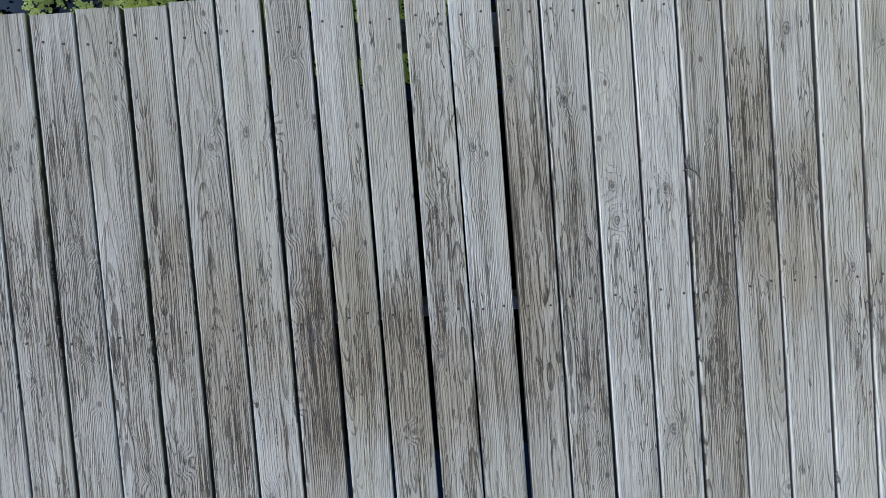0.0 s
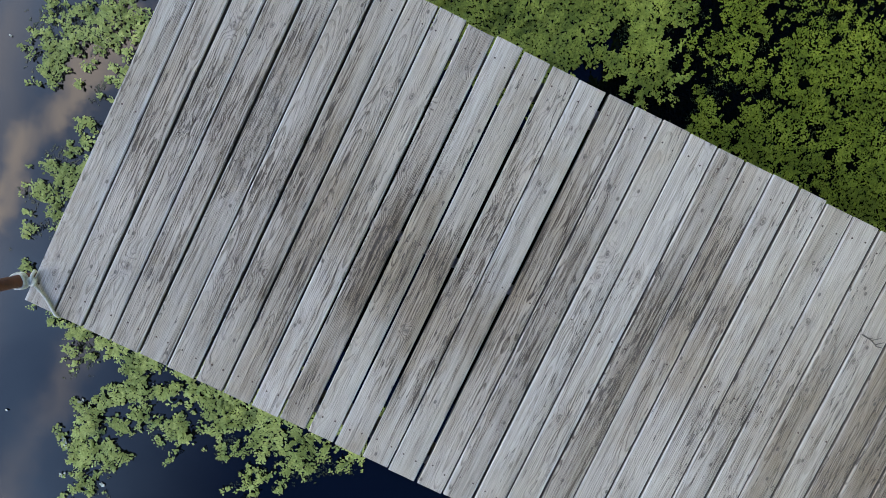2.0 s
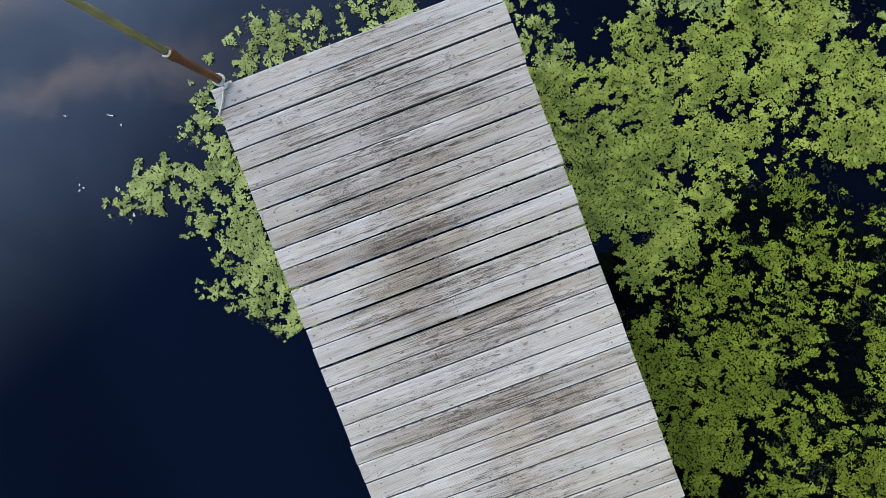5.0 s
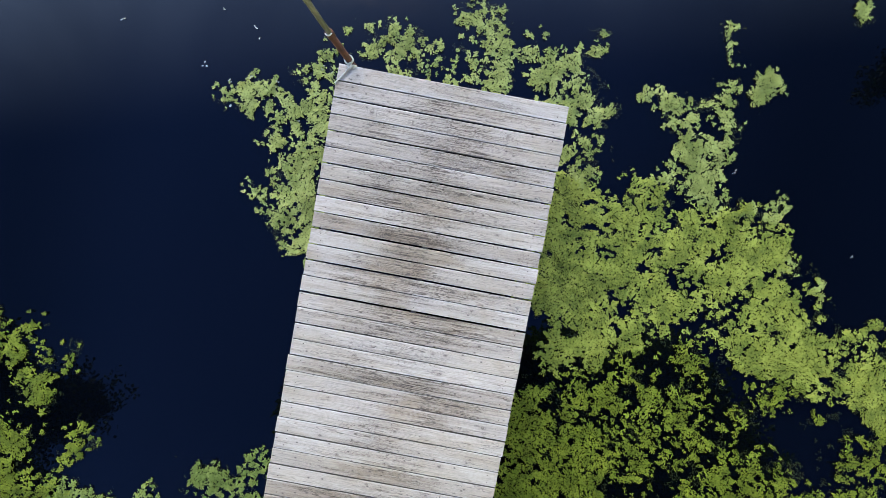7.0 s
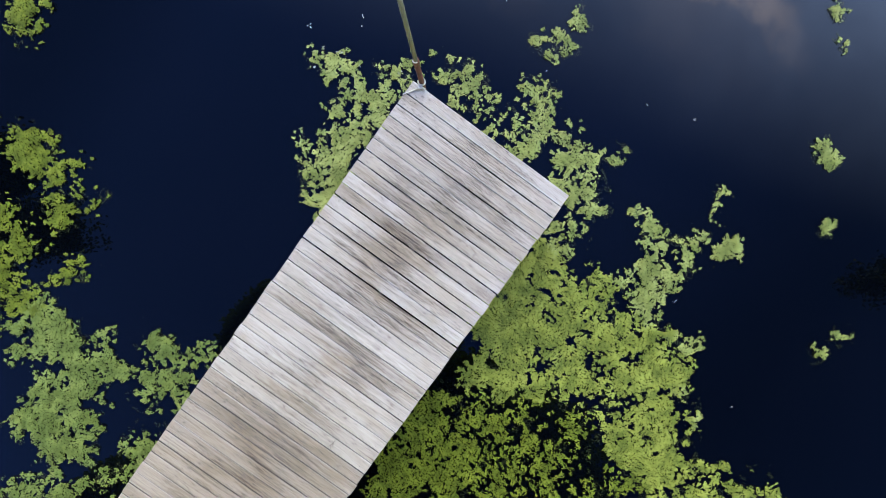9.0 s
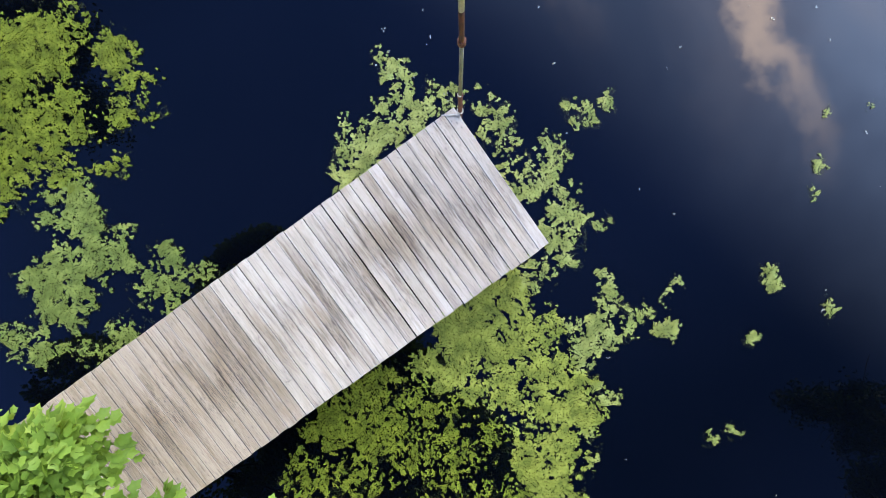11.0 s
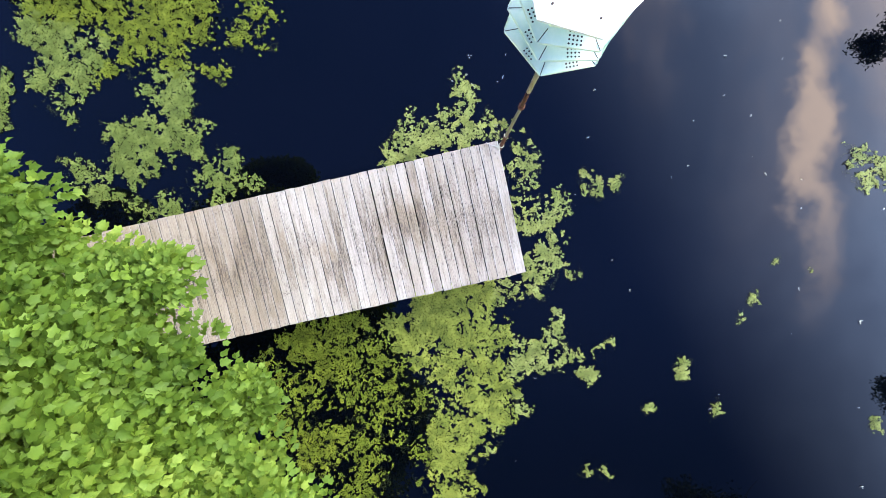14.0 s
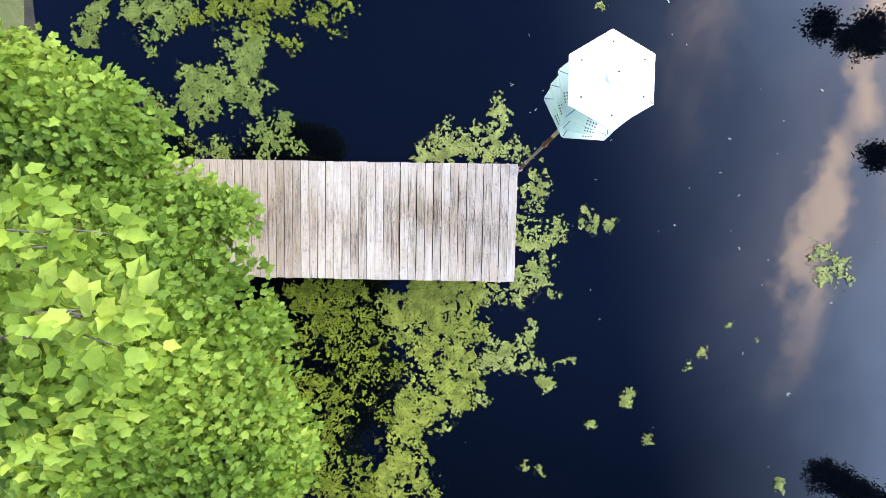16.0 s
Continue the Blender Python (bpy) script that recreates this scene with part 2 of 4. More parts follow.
    # only the tops are bleached; the gaps' shade is put into the dark sides
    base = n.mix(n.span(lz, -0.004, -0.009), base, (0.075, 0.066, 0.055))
    lift = n.math("SUBTRACT", n.math("MULTIPLY", n.math("ADD", tone, n.math("MULTIPLY", n.math("MULTIPLY", grain, n.math("ADD", dark, 0.25)), 1.3)), -0.40), n.math("ADD", n.math("ADD", check, n.math("MULTIPLY", gouge, 0.8)), n.math("MULTIPLY", knot, 0.3)))
    finish(n, base, n.math("ADD", 0.62, n.math("MULTIPLY", fibre2, 0.3)), lift, 0.005, 1.0, spec=0.35)
    return m


def plain(name, a, b, scale, rough, rough2=None, metal=0.0, bump=0.0, detail=5.0, spec=0.5, low=0.35, high=0.65):
    m, n = material(name)
    p = n.add("ShaderNodeTexCoord").outputs["Object"]
    big, fine = n.noise(p, scale, detail, 0.6), n.noise(p, scale * 9.0, 3.0, 0.6)
    f = n.math("ADD", n.math("MULTIPLY", big, 0.7), n.math("MULTIPLY", fine, 0.3))
    f = n.span(f, low, high)
    r = n.math("ADD", rough, n.math("MULTIPLY", f, (rough2 if rough2 is not None else rough) - rough))
    finish(n, n.mix(f, a, b), r, f if bump else None, bump, 0.6, metal, spec)
    return m


def leafy(name, a, b, c, spread, through_share, rough=0.55, jitter=0.42):
    """Leaves: three greens from leaf to leaf, paler veins' blotches, and light that shines through."""
    m, n = material(name)
    isle = n.add("ShaderNodeNewGeometry")
    p = isle.outputs["Position"]
    f = n.math("ADD", n.math("MULTIPLY", isle.outputs["Random Per Island"], jitter), n.math("MULTIPLY", n.span(n.noise(p, spread, 4.0), 0.3, 0.7), 0.5))
    col = n.ramp(f, (0.22, a), (0.55, b), (0.88, c))
    col = n.mix(n.span(n.noise(p, 60.0, 2.0), 0.35, 0.75, 0.0, 0.35), col, n.mix(1.0, col, (0.62, 0.68, 0.5), "MULTIPLY"))
    b1 = n.add("ShaderNodeBsdfPrincipled")
    n.into(b1.inputs["Base Color"], col)
    b1.inputs["Roughness"].default_value = rough
    b1.inputs["Specular IOR Level"].default_value = 0.2
    t = n.add("ShaderNodeBsdfTranslucent", n.mix(1.0, col, (1.25, 1.15, 0.45), "MULTIPLY"))
    n.add("ShaderNodeOutputMaterial", n.add("ShaderNodeMixShader", through_share, b1.outputs[0], t.outputs[0]))
    return m


def pond_water():
    m, n = material("pond_water")
    p = n.add("ShaderNodeNewGeometry").outputs["Position"]
    k = n.add("ShaderNodeBump")
    n.into(k.inputs["Height"], n.noise(p, 0.7, 0.0, 0.5))
    k.inputs["Distance"].default_value, k.inputs["Strength"].default_value = 0.003, 0.05
    gloss = n.add("ShaderNodeBsdfGlossy")
    gloss.inputs["Roughness"].default_value = 0.010
    n.into(gloss.inputs["Normal"], k.outputs[0])
    clear = n.add("ShaderNodeBsdfDiffuse", n.mix(n.span(n.noise(p, 0.35, 3.0), 0.3, 0.7), (0.0004, 0.0009, 0.0018), (0.0007, 0.0012, 0.0024)))
    fres = n.add("ShaderNodeFresnel", 1.333)
    n.add("ShaderNodeOutputMaterial", n.add("ShaderNodeMixShader", fres, clear.outputs[0], gloss.outputs[0]))
    return m


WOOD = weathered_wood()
TIMBER = plain("dock_timber", (0.10, 0.085, 0.065), (0.22, 0.19, 0.16), 6.0, 0.8, 0.95, bump=0.01)
NAIL = plain("nail_iron", (0.03, 0.022, 0.018), (0.09, 0.055, 0.035), 40.0, 0.7, 0.9)
RUST = plain("rusty_pipe", (0.042, 0.015, 0.009), (0.115, 0.042, 0.021), 9.0, 0.75, 0.95, bump=0.002)
PIPE = plain("galvanised_pipe", (0.10, 0.11, 0.075), (0.19, 0.185, 0.135), 7.0, 0.5, 0.8, bump=0.001)
CREAM = plain("cream_pipe", (0.30, 0.28, 0.22), (0.50, 0.47, 0.38), 6.0, 0.5, 0.7, bump=0.001)
ROPE = plain("nylon_rope", (0.34, 0.35, 0.32), (0.62, 0.62, 0.57), 30.0, 0.85, 0.95, bump=0.004)
SHEET = plain("white_sheet_metal", (0.74, 0.83, 0.84), (0.86, 0.90, 0.90), 3.5, 0.38, 0.55, bump=0.0006)
TRAY = plain("pale_aqua_sheet", (0.62, 0.80, 0.70), (0.74, 0.87, 0.78), 4.0, 0.4, 0.55, bump=0.0006)
# near-black pieces stand in for the shade inside holes and open seams
HOLE_SEAM_SHADE = plain("hole_seam_shade", (0.012, 0.014, 0.016), (0.03, 0.03, 0.03), 12.0, 0.9)
WATER = pond_water()
WEED = leafy("pond_weed", (0.150, 0.192, 0.028), (0.290, 0.342, 0.054), (0.420, 0.475, 0.098), 5.0, 0.15, 0.6, 0.36)
OLIVE_WEED = leafy("olive_pond_weed", (0.085, 0.115, 0.010), (0.165, 0.212, 0.018), (0.275, 0.330, 0.040), 6.0, 0.15, 0.6, 0.40)
# the light water takes from sunken weed is put into this dark colour
SUNKEN_LOOK = leafy("sunken_look_weed", (0.012, 0.018, 0.004), (0.024, 0.032, 0.008), (0.045, 0.055, 0.014), 5.0, 0.05, 0.4)
# the water's dimming of submerged weed is put into these duller greens
SUBMERGED_WEED = leafy("submerged_weed", (0.110, 0.155, 0.030), (0.190, 0.250, 0.054), (0.280, 0.350, 0.090), 5.0, 0.10, 0.6, 0.36)
WEED_PALE = leafy("pale_pond_weed", (0.180, 0.225, 0.050), (0.318, 0.368, 0.098), (0.455, 0.510, 0.160), 5.0, 0.15, 0.6, 0.36)
LEAF = leafy("maple_leaf", (0.078, 0.145, 0.016), (0.135, 0.228, 0.027), (0.22, 0.31, 0.048), 0.9, 0.34)
SHOOT = leafy("young_maple_leaf", (0.145, 0.24, 0.029), (0.23, 0.335, 0.048), (0.345, 0.42, 0.080), 2.0, 0.36)
LEAF_FAR = leafy("far_leaf", (0.028, 0.050, 0.010), (0.042, 0.075, 0.014), (0.060, 0.100, 0.020), 0.5, 0.08)
BARK = plain("grey_bark", (0.085, 0.070, 0.055), (0.20, 0.175, 0.15), 5.0, 0.9, 1.0, bump=0.02)
MUD = plain("pond_mud", (0.010, 0.010, 0.007), (0.026, 0.024, 0.016), 0.7, 0.95, bump=0.02)
GROUND = plain("bank_grass", (0.045, 0.070, 0.018), (0.11, 0.115, 0.045), 0.5, 0.95, bump=0.04)
FLECK = plain("floating_fleck", (0.24, 0.26, 0.20), (0.44, 0.46, 0.40), 10.0, 0.7)


# ---- building helpers ----
def part(name, bm, mat, parent=None, label="", smooth=False):
    me = bpy.data.meshes.new(name)
    bm.to_mesh(me)
    bm.free()
    return hold(name, me, mat, parent, label, smooth)


def hold(name, me, mat, parent=None, label="", smooth=False):
    me.materials.append(mat)
    if smooth:
        me.shade_smooth()
    ob = new(name, me)
    if parent:
        ob.parent = parent
    if label:
        ob["label"] = label
    return ob


def soup(name, verts, faces_per, mat, parent=None, label="", corners=4):
    """One mesh from many loose faces with the same number of corners: verts is (n, corners, 3)."""
    count = len(verts)
    me = bpy.data.meshes.new(name)
    me.vertices.add(count * corners)
    me.vertices.foreach_set("co", np.asarray(verts, dtype=np.float32).ravel())
    me.loops.add(count * corners)
    me.loops.foreach_set("vertex_index", np.arange(count * corners, dtype=np.int32))
    me.polygons.add(count)
    me.polygons.foreach_set("loop_start", np.arange(0, count * corners, corners, dtype=np.int32))
    me.polygons.foreach_set("loop_total", np.full(count, corners, dtype=np.int32))
    me.update(calc_edges=True)
    return hold(name, me, mat, parent, label)


def indexed(name, verts, faces, mat, parent=None, label=""):
    """One mesh from repeated pieces: verts (n, k, 3), faces a list of index tuples (triangles) into one piece."""
    verts = np.asarray(verts, dtype=np.float32)
    count, k = verts.shape[:2]
    tri = np.asarray(faces, dtype=np.int32)
    idx = (np.arange(count, dtype=np.int32)[:, None, None] * k + tri[None]).reshape(-1, 3)
    me = bpy.data.meshes.new(name)
    me.vertices.add(count * k)
    me.vertices.foreach_set("co", verts.ravel())
    me.loops.add(idx.size)
    me.loops.foreach_set("vertex_index", idx.ravel())
    me.polygons.add(len(idx))
    me.polygons.foreach_set("loop_start", np.arange(0, idx.size, 3, dtype=np.int32))
    me.polygons.foreach_set("loop_total", np.full(len(idx), 3, dtype=np.int32))
    me.update(calc_edges=True)
    return hold(name, me, mat, parent, label)


def box(bm, x0, x1, y0, y1, z0, z1, bevel=0.0):
    r = bmesh.ops.create_cube(bm, size=1.0)
    bmesh.ops.scale(bm, vec=(x1 - x0, y1 - y0, z1 - z0), verts=r["verts"])
    bmesh.ops.translate(bm, vec=((x0 + x1) / 2, (y0 + y1) / 2, (z0 + z1) / 2), verts=r["verts"])
    if bevel:
        edges = list({e for v in r["verts"] for e in v.link_edges})
        bmesh.ops.bevel(bm, geom=edges, offset=bevel, segments=1, affect="EDGES")


def tube(bm, points, radii, sides=10, cap=True):
    """A round bar through the points."""
    rings = []
    for i, (p, r) in enumerate(zip(points, radii)):
        p = Vector(p)
        d = Vector(points[min(i + 1, len(points) - 1)]) - Vector(points[max(i - 1, 0)])
        q = d.to_track_quat("Z", "X")
        rings.append([bm.verts.new(p + q @ Vector((r * math.cos(6.28319 * k / sides), r * math.sin(6.28319 * k / sides), 0))) for k in range(sides)])
    for a, b in zip(rings, rings[1:]):
        for k in range(sides):
            bm.faces.new((a[k], a[(k + 1) % sides], b[(k + 1) % sides], b[k]))
    if cap:
        bm.faces.new(rings[0][::-1])
        bm.faces.new(rings[-1])


def lattice(ix, iy, seed):
    h = (ix.astype(np.int64) * 374761393 + iy.astype(np.int64) * 668265263 + seed * 1442695041) & 0xFFFFFFFF
    h = ((h ^ (h >> 13)) * 1274126177) & 0xFFFFFFFF
    return ((h ^ (h >> 16)) & 0xFFFF) / 65535.0


def smooth_noise(x, y, seed):
    ix, iy = np.floor(x), np.floor(y)
    fx, fy = x - ix, y - iy
    fx, fy = fx * fx * (3 - 2 * fx), fy * fy * (3 - 2 * fy)
    a, b = lattice(ix, iy, seed), lattice(ix + 1, iy, seed)
    c, d = lattice(ix, iy + 1, seed), lattice(ix + 1, iy + 1, seed)
    return (a * (1 - fx) + b * fx) * (1 - fy) + (c * (1 - fx) + d * fx) * fy


def cloudy(x, y, scale, seed, octaves=4, fall=0.55):
    total, amp, norm = 0.0, 1.0, 0.0
    for o in range(octaves):
        total = total + amp * smooth_noise(x * scale * 2**o + 17.3 * o, y * scale * 2**o - 9.1 * o, seed + o)
        norm += amp
        amp *= fall
    return total / norm


# ---- ground and water ----
DECK_TOP, DECK_LEFT, DECK_RIGHT = 0.65, 0.972, -1.082     # the deck's top and its two long edges


def pond_edge(x, y):
    """Metres from the pond's edge, positive on land."""
    wob = 1.6 * (cloudy(x, y, 0.22, 91, 3) - 0.5)
    west = -(x + 8.6) + wob
    rest = np.hypot((x - 3.0) / 14.5, (y + 1.0) / 12.0) * 13.0 - 13.0 + wob
    return np.maximum(west, rest)


def build_ground():
    ax = np.concatenate([-np.geomspace(900, 22, 14), np.linspace(-20, 20, 81), np.geomspace(22, 900, 14)])
    gx, gy = np.meshgrid(ax, ax, indexing="ij")
    e = pond_edge(gx, gy)
    z = np.where(e < 0, np.maximum(-1.6, e * 0.45), np.minimum(0.75, e * 0.35)) + 0.10 * (cloudy(gx, gy, 0.6, 12) - 0.5) + np.clip(e, 0, 400) * 0.004
    n = len(ax)
    me = bpy.data.meshes.new("ground")
    faces = [(i * n + j, (i + 1) * n + j, (i + 1) * n + j + 1, i * n + j + 1) for i in range(n - 1) for j in range(n - 1)]
    me.from_pydata(np.stack([gx, gy, z], -1).reshape(-1, 3).tolist(), [], faces)
    ob = hold("ground", me, GROUND, smooth=True)
    me.materials.append(MUD)
    zz = z.ravel()
    me.polygons.foreach_set("material_index", [1 if min(zz[list(f)]) < 0.03 else 0 for f in faces])
    return tagged(ob, "grassy pond bank sloping into dark mud", "ground", kind="structure")


def build_water():
    bm = bmesh.new()
    bmesh.ops.create_grid(bm, x_segments=40, y_segments=40, size=17.5)
    bmesh.ops.translate(bm, vec=(3.0, -1.0, 0.0), verts=bm.verts)
    return tagged(part("water", bm, WATER), "still dark pond water mirroring the evening sky", "water", kind="structure")


build_ground()
build_water()


# ---- the dock ----
PITCH, BOARDS = 0.145, 60
# how far each board has darkened, from the dock's end
WEATHER = (0.35, 0.6, 0.6, 0.75, 0.7, 0.75, 0.65, 0.7, 0.45, 0.9, 0.4, 0.55, 0.55, 0.3, 0.7, 0.65, 0.35, 0.32, 0.7, 0.65, 0.55, 0.3, 0.35, 0.25, 0.55, 0.25, 0.85, 0.8, 0.85, 0.7)

# the boards' knots (across, along) and dark streaks (along, half-length, strength), by board from the dock's end
KNOTS = {1: [(0.02, 0.55), (-0.01, -0.45)], 2: [(0.0, 0.62), (0.01, -0.6)], 3: [(-0.004, -0.68), (0.025, 0.06)], 4: [(-0.009, -0.38), (-0.009, -0.02)], 6: [(0.011, 0.37)], 7: [(-0.023, -0.63)], 8: [(0.009, -0.67), (0.03, 0.51)],
         9: [(0.004, -0.01), (-0.017, -0.9)], 10: [(0.03, -0.41)], 11: [(0.001, 0.33)], 12: [(0.02, -0.37), (0.034, 0.09)], 13: [(0.003, -0.86), (0.023, -0.57)], 14: [(0.04, -0.77)], 15: [(0.011, -0.69), (0.008, 0.3)],
         16: [(0.023, -0.41), (0.014, -0.3)], 18: [(-0.02, -0.07)], 19: [(-0.025, -0.06)], 20: [(0.011, -0.87), (-0.014, -0.42)], 21: [(-0.017, -0.09), (0.001, 0.08)]}
STREAKS = {0: [(-0.1, 0.4, 0.2)], 1: [(0.1, 0.35, 0.35)], 2: [(-0.1, 0.4, 0.5)], 3: [(-0.22, 0.32, 0.5), (0.5, 0.2, 0.3)], 4: [(-0.74, 0.23, 0.6), (-0.17, 0.3, 0.8)], 5: [(0.0, 0.32, 0.6)], 6: [(-0.16, 0.28, 0.6), (0.43, 0.17, 0.6)],
           7: [(-0.38, 0.22, 0.4), (0.27, 0.3, 0.5)], 8: [(0.0, 0.3, 0.45)], 9: [(-0.02, 0.36, 0.85)], 10: [(0.12, 0.24, 0.7)], 11: [(0.03, 0.28, 0.7)], 12: [(-0.18, 0.5, 0.65), (0.36, 0.29, 0.6)], 13: [(0.09, 0.23, 0.5)],
           14: [(-0.18, 0.55, 0.5)], 15: [(-0.43, 0.28, 0.5), (0.27, 0.43, 0.4)], 16: [(0.05, 0.1, 0.2)], 17: [(0.5, 0.2, 0.1)], 18: [(-0.93, 0.14, 0.4), (0.1, 0.6, 0.6)], 19: [(-0.51, 0.25, 0.8)], 20: [(-0.34, 0.14, 0.6)], 21: [(0.11, 0.26, 0.45)]}


def build_dock():
    rng = random.Random(5)
    dock = tagged(new("dock"), "long weathered grey board dock standing over the pond", "dock")
    # stringers and posts below the boards
    for y in (DECK_LEFT - 0.10, (DECK_LEFT + DECK_RIGHT) / 2, DECK_RIGHT + 0.10):
        bm = bmesh.new()
        box(bm, -PITCH * BOARDS, -0.03, y - 0.022, y + 0.022, DECK_TOP - 0.225, DECK_TOP - 0.042, 0.004)
        part("stringer", bm, TIMBER, dock)
    for x in (-0.35, -2.8, -5.3, -7.7):
        for y in (DECK_LEFT - 0.17, DECK_RIGHT + 0.17):
            bm = bmesh.new()
            tube(bm, [(x, y, -1.7), (x, y, 0.0), (x + 0.01, y, DECK_TOP - 0.045)], [0.062, 0.06, 0.058], 12)
            part("post", bm, TIMBER, dock)
    # boards, each with its own width, end and crown
    nails = []
    for k in range(BOARDS):
        gap0 = 0.0056 + rng.random() * 0.0045
        gap1 = 0.0015 + rng.random() * 0.003
        if k == 14:
            gap0 = 0.016
        if k in (6, 9, 10, 12, 18, 21, 26):
            gap0 += 0.003
        x1, x0 = -k * PITCH - gap0 * (k > 0), -(k + 1) * PITCH + gap1
        y1, y0 = DECK_LEFT + rng.uniform(-0.006, 0.007), DECK_RIGHT + rng.uniform(-0.007, 0.006)
        lift = rng.uniform(-0.0015, 0.002)
        cx, cy = (x0 + x1) / 2, (y0 + y1) / 2
        w, l = (x1 - x0) / 2, (y1 - y0) / 2
        bm = bmesh.new()
        segs, prof = 4, [(-w, -0.036), (-w, -0.003), (-w + 0.003, -0.0004), (0.0, -0.0012), (w - 0.003, -0.0004), (w, -0.003), (w, -0.036)]
        skew, bow = rng.uniform(-0.0022, 0.0022), rng.uniform(-0.0014, 0.0014)
        rows = []
        for s in range(segs + 1):
            t = -1 + 2 * s / segs
            side = skew * t + bow * (1 - t * t)
            rows.append([bm.verts.new((px + side, t * l, pz + lift)) for px, pz in prof])
        for a, b in zip(rows, rows[1:]):
            for i in range(len(prof)):
                j = (i + 1) % len(prof)
                bm.faces.new((a[i], b[i], b[j], a[j]))
        bm.faces.new(rows[0])
        bm.faces.new(rows[-1][::-1])
        bmesh.ops.recalc_face_normals(bm, faces=bm.faces)
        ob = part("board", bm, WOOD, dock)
        ob.color = (WEATHER[k] if k < len(WEATHER) else rng.uniform(0.35, 0.75), 0.5, 0.5, 1.0)
        ob.location = (cx, cy, DECK_TOP)
        knots = KNOTS.get(k, [(rng.uniform(-0.04, 0.04), rng.uniform(-0.9, 0.9)), (rng.uniform(-0.04, 0.04), rng.uniform(-0.9, 0.9))])
        streaks = STREAKS.get(k, [(rng.gauss(0.0, 0.25), rng.uniform(0.2, 0.55), rng.uniform(0.1, 0.85))])
        for mark, name in zip((knots + [(0.0, 9.0)])[:2], ("knot_a", "knot_b")):
            ob[name] = (mark[0], mark[1] - cy, rng.uniform(0.007, 0.013))
        for mark, name in zip((streaks + [(9.0, 0.1, 0.0)])[:2], ("streak_a", "streak_b")):
            ob[name] = (mark[0] - cy, mark[1], mark[2])
        for y in (DECK_LEFT - 0.10, (DECK_LEFT + DECK_RIGHT) / 2, DECK_RIGHT + 0.10):
            for f in (-0.5, 0.5):
                nails.append((cx + f * w + rng.uniform(-0.008, 0.008), y + rng.uniform(-0.012, 0.012), DECK_TOP + lift - 0.0004))
    # nail heads, one by one over the open deck; those under the tree's crown joined
    bm, rest = bmesh.new(), bmesh.new()
    bmesh.ops.create_cone(bm, cap_ends=True, segments=7, radius1=0.0048, radius2=0.0040, depth=0.0025)
    first = part("nail_head", bm, NAIL, dock)
    first.location = nails[0]
    for at in nails[1:300]:
        head = new("nail_head", first.data)
        head.parent, head.location = dock, at
    for at in nails[300:]:
        r = bmesh.ops.create_cone(rest, cap_ends=True, segments=7, radius1=0.0048, radius2=0.0040, depth=0.0025)
        bmesh.ops.translate(rest, vec=at, verts=r["verts"])
    tagged(part("nail_head", rest, NAIL, dock, "rusted nail heads"), kind="stuff")
    return dock


build_dock()


# ---- bird house on its pole, and the rope that ties it ----
POLE_FOOT, POLE_JOINT, POLE_BEND, POLE_HEAD = Vector((-0.088, 0.600, -1.5)), Vector((0.066, 0.954, 1.12)), Vector((0.103, 1.066, 2.40)), Vector((-0.031, 1.106, 5.40))


def on_pole(z):
    """The pole's axis at a height: it bends a little at each coupling."""
    a, b = (POLE_FOOT, POLE_JOINT) if z < POLE_JOINT.z else (POLE_JOINT, POLE_BEND) if z < POLE_BEND.z else (POLE_BEND, POLE_HEAD)
    return a.lerp(b, (z - a.z) / (b.z - a.z))


def hexagon(bm, z0, z1, r0, r1, turn, center, cap=True):
    rings = []
    for z, r in ((z0, r0), (z1, r1)):
        rings.append([bm.verts.new((center.x + r * math.cos(radians(turn + 60 * k)), center.y + r * math.sin(radians(turn + 60 * k)), z)) for k in range(6)])
    for k in range(6):
        bm.faces.new((rings[0][k], rings[0][(k + 1) % 6], rings[1][(k + 1) % 6], rings[1][k]))
    if cap:
        bm.faces.new(rings[0][::-1])
        bm.faces.new(rings[1])


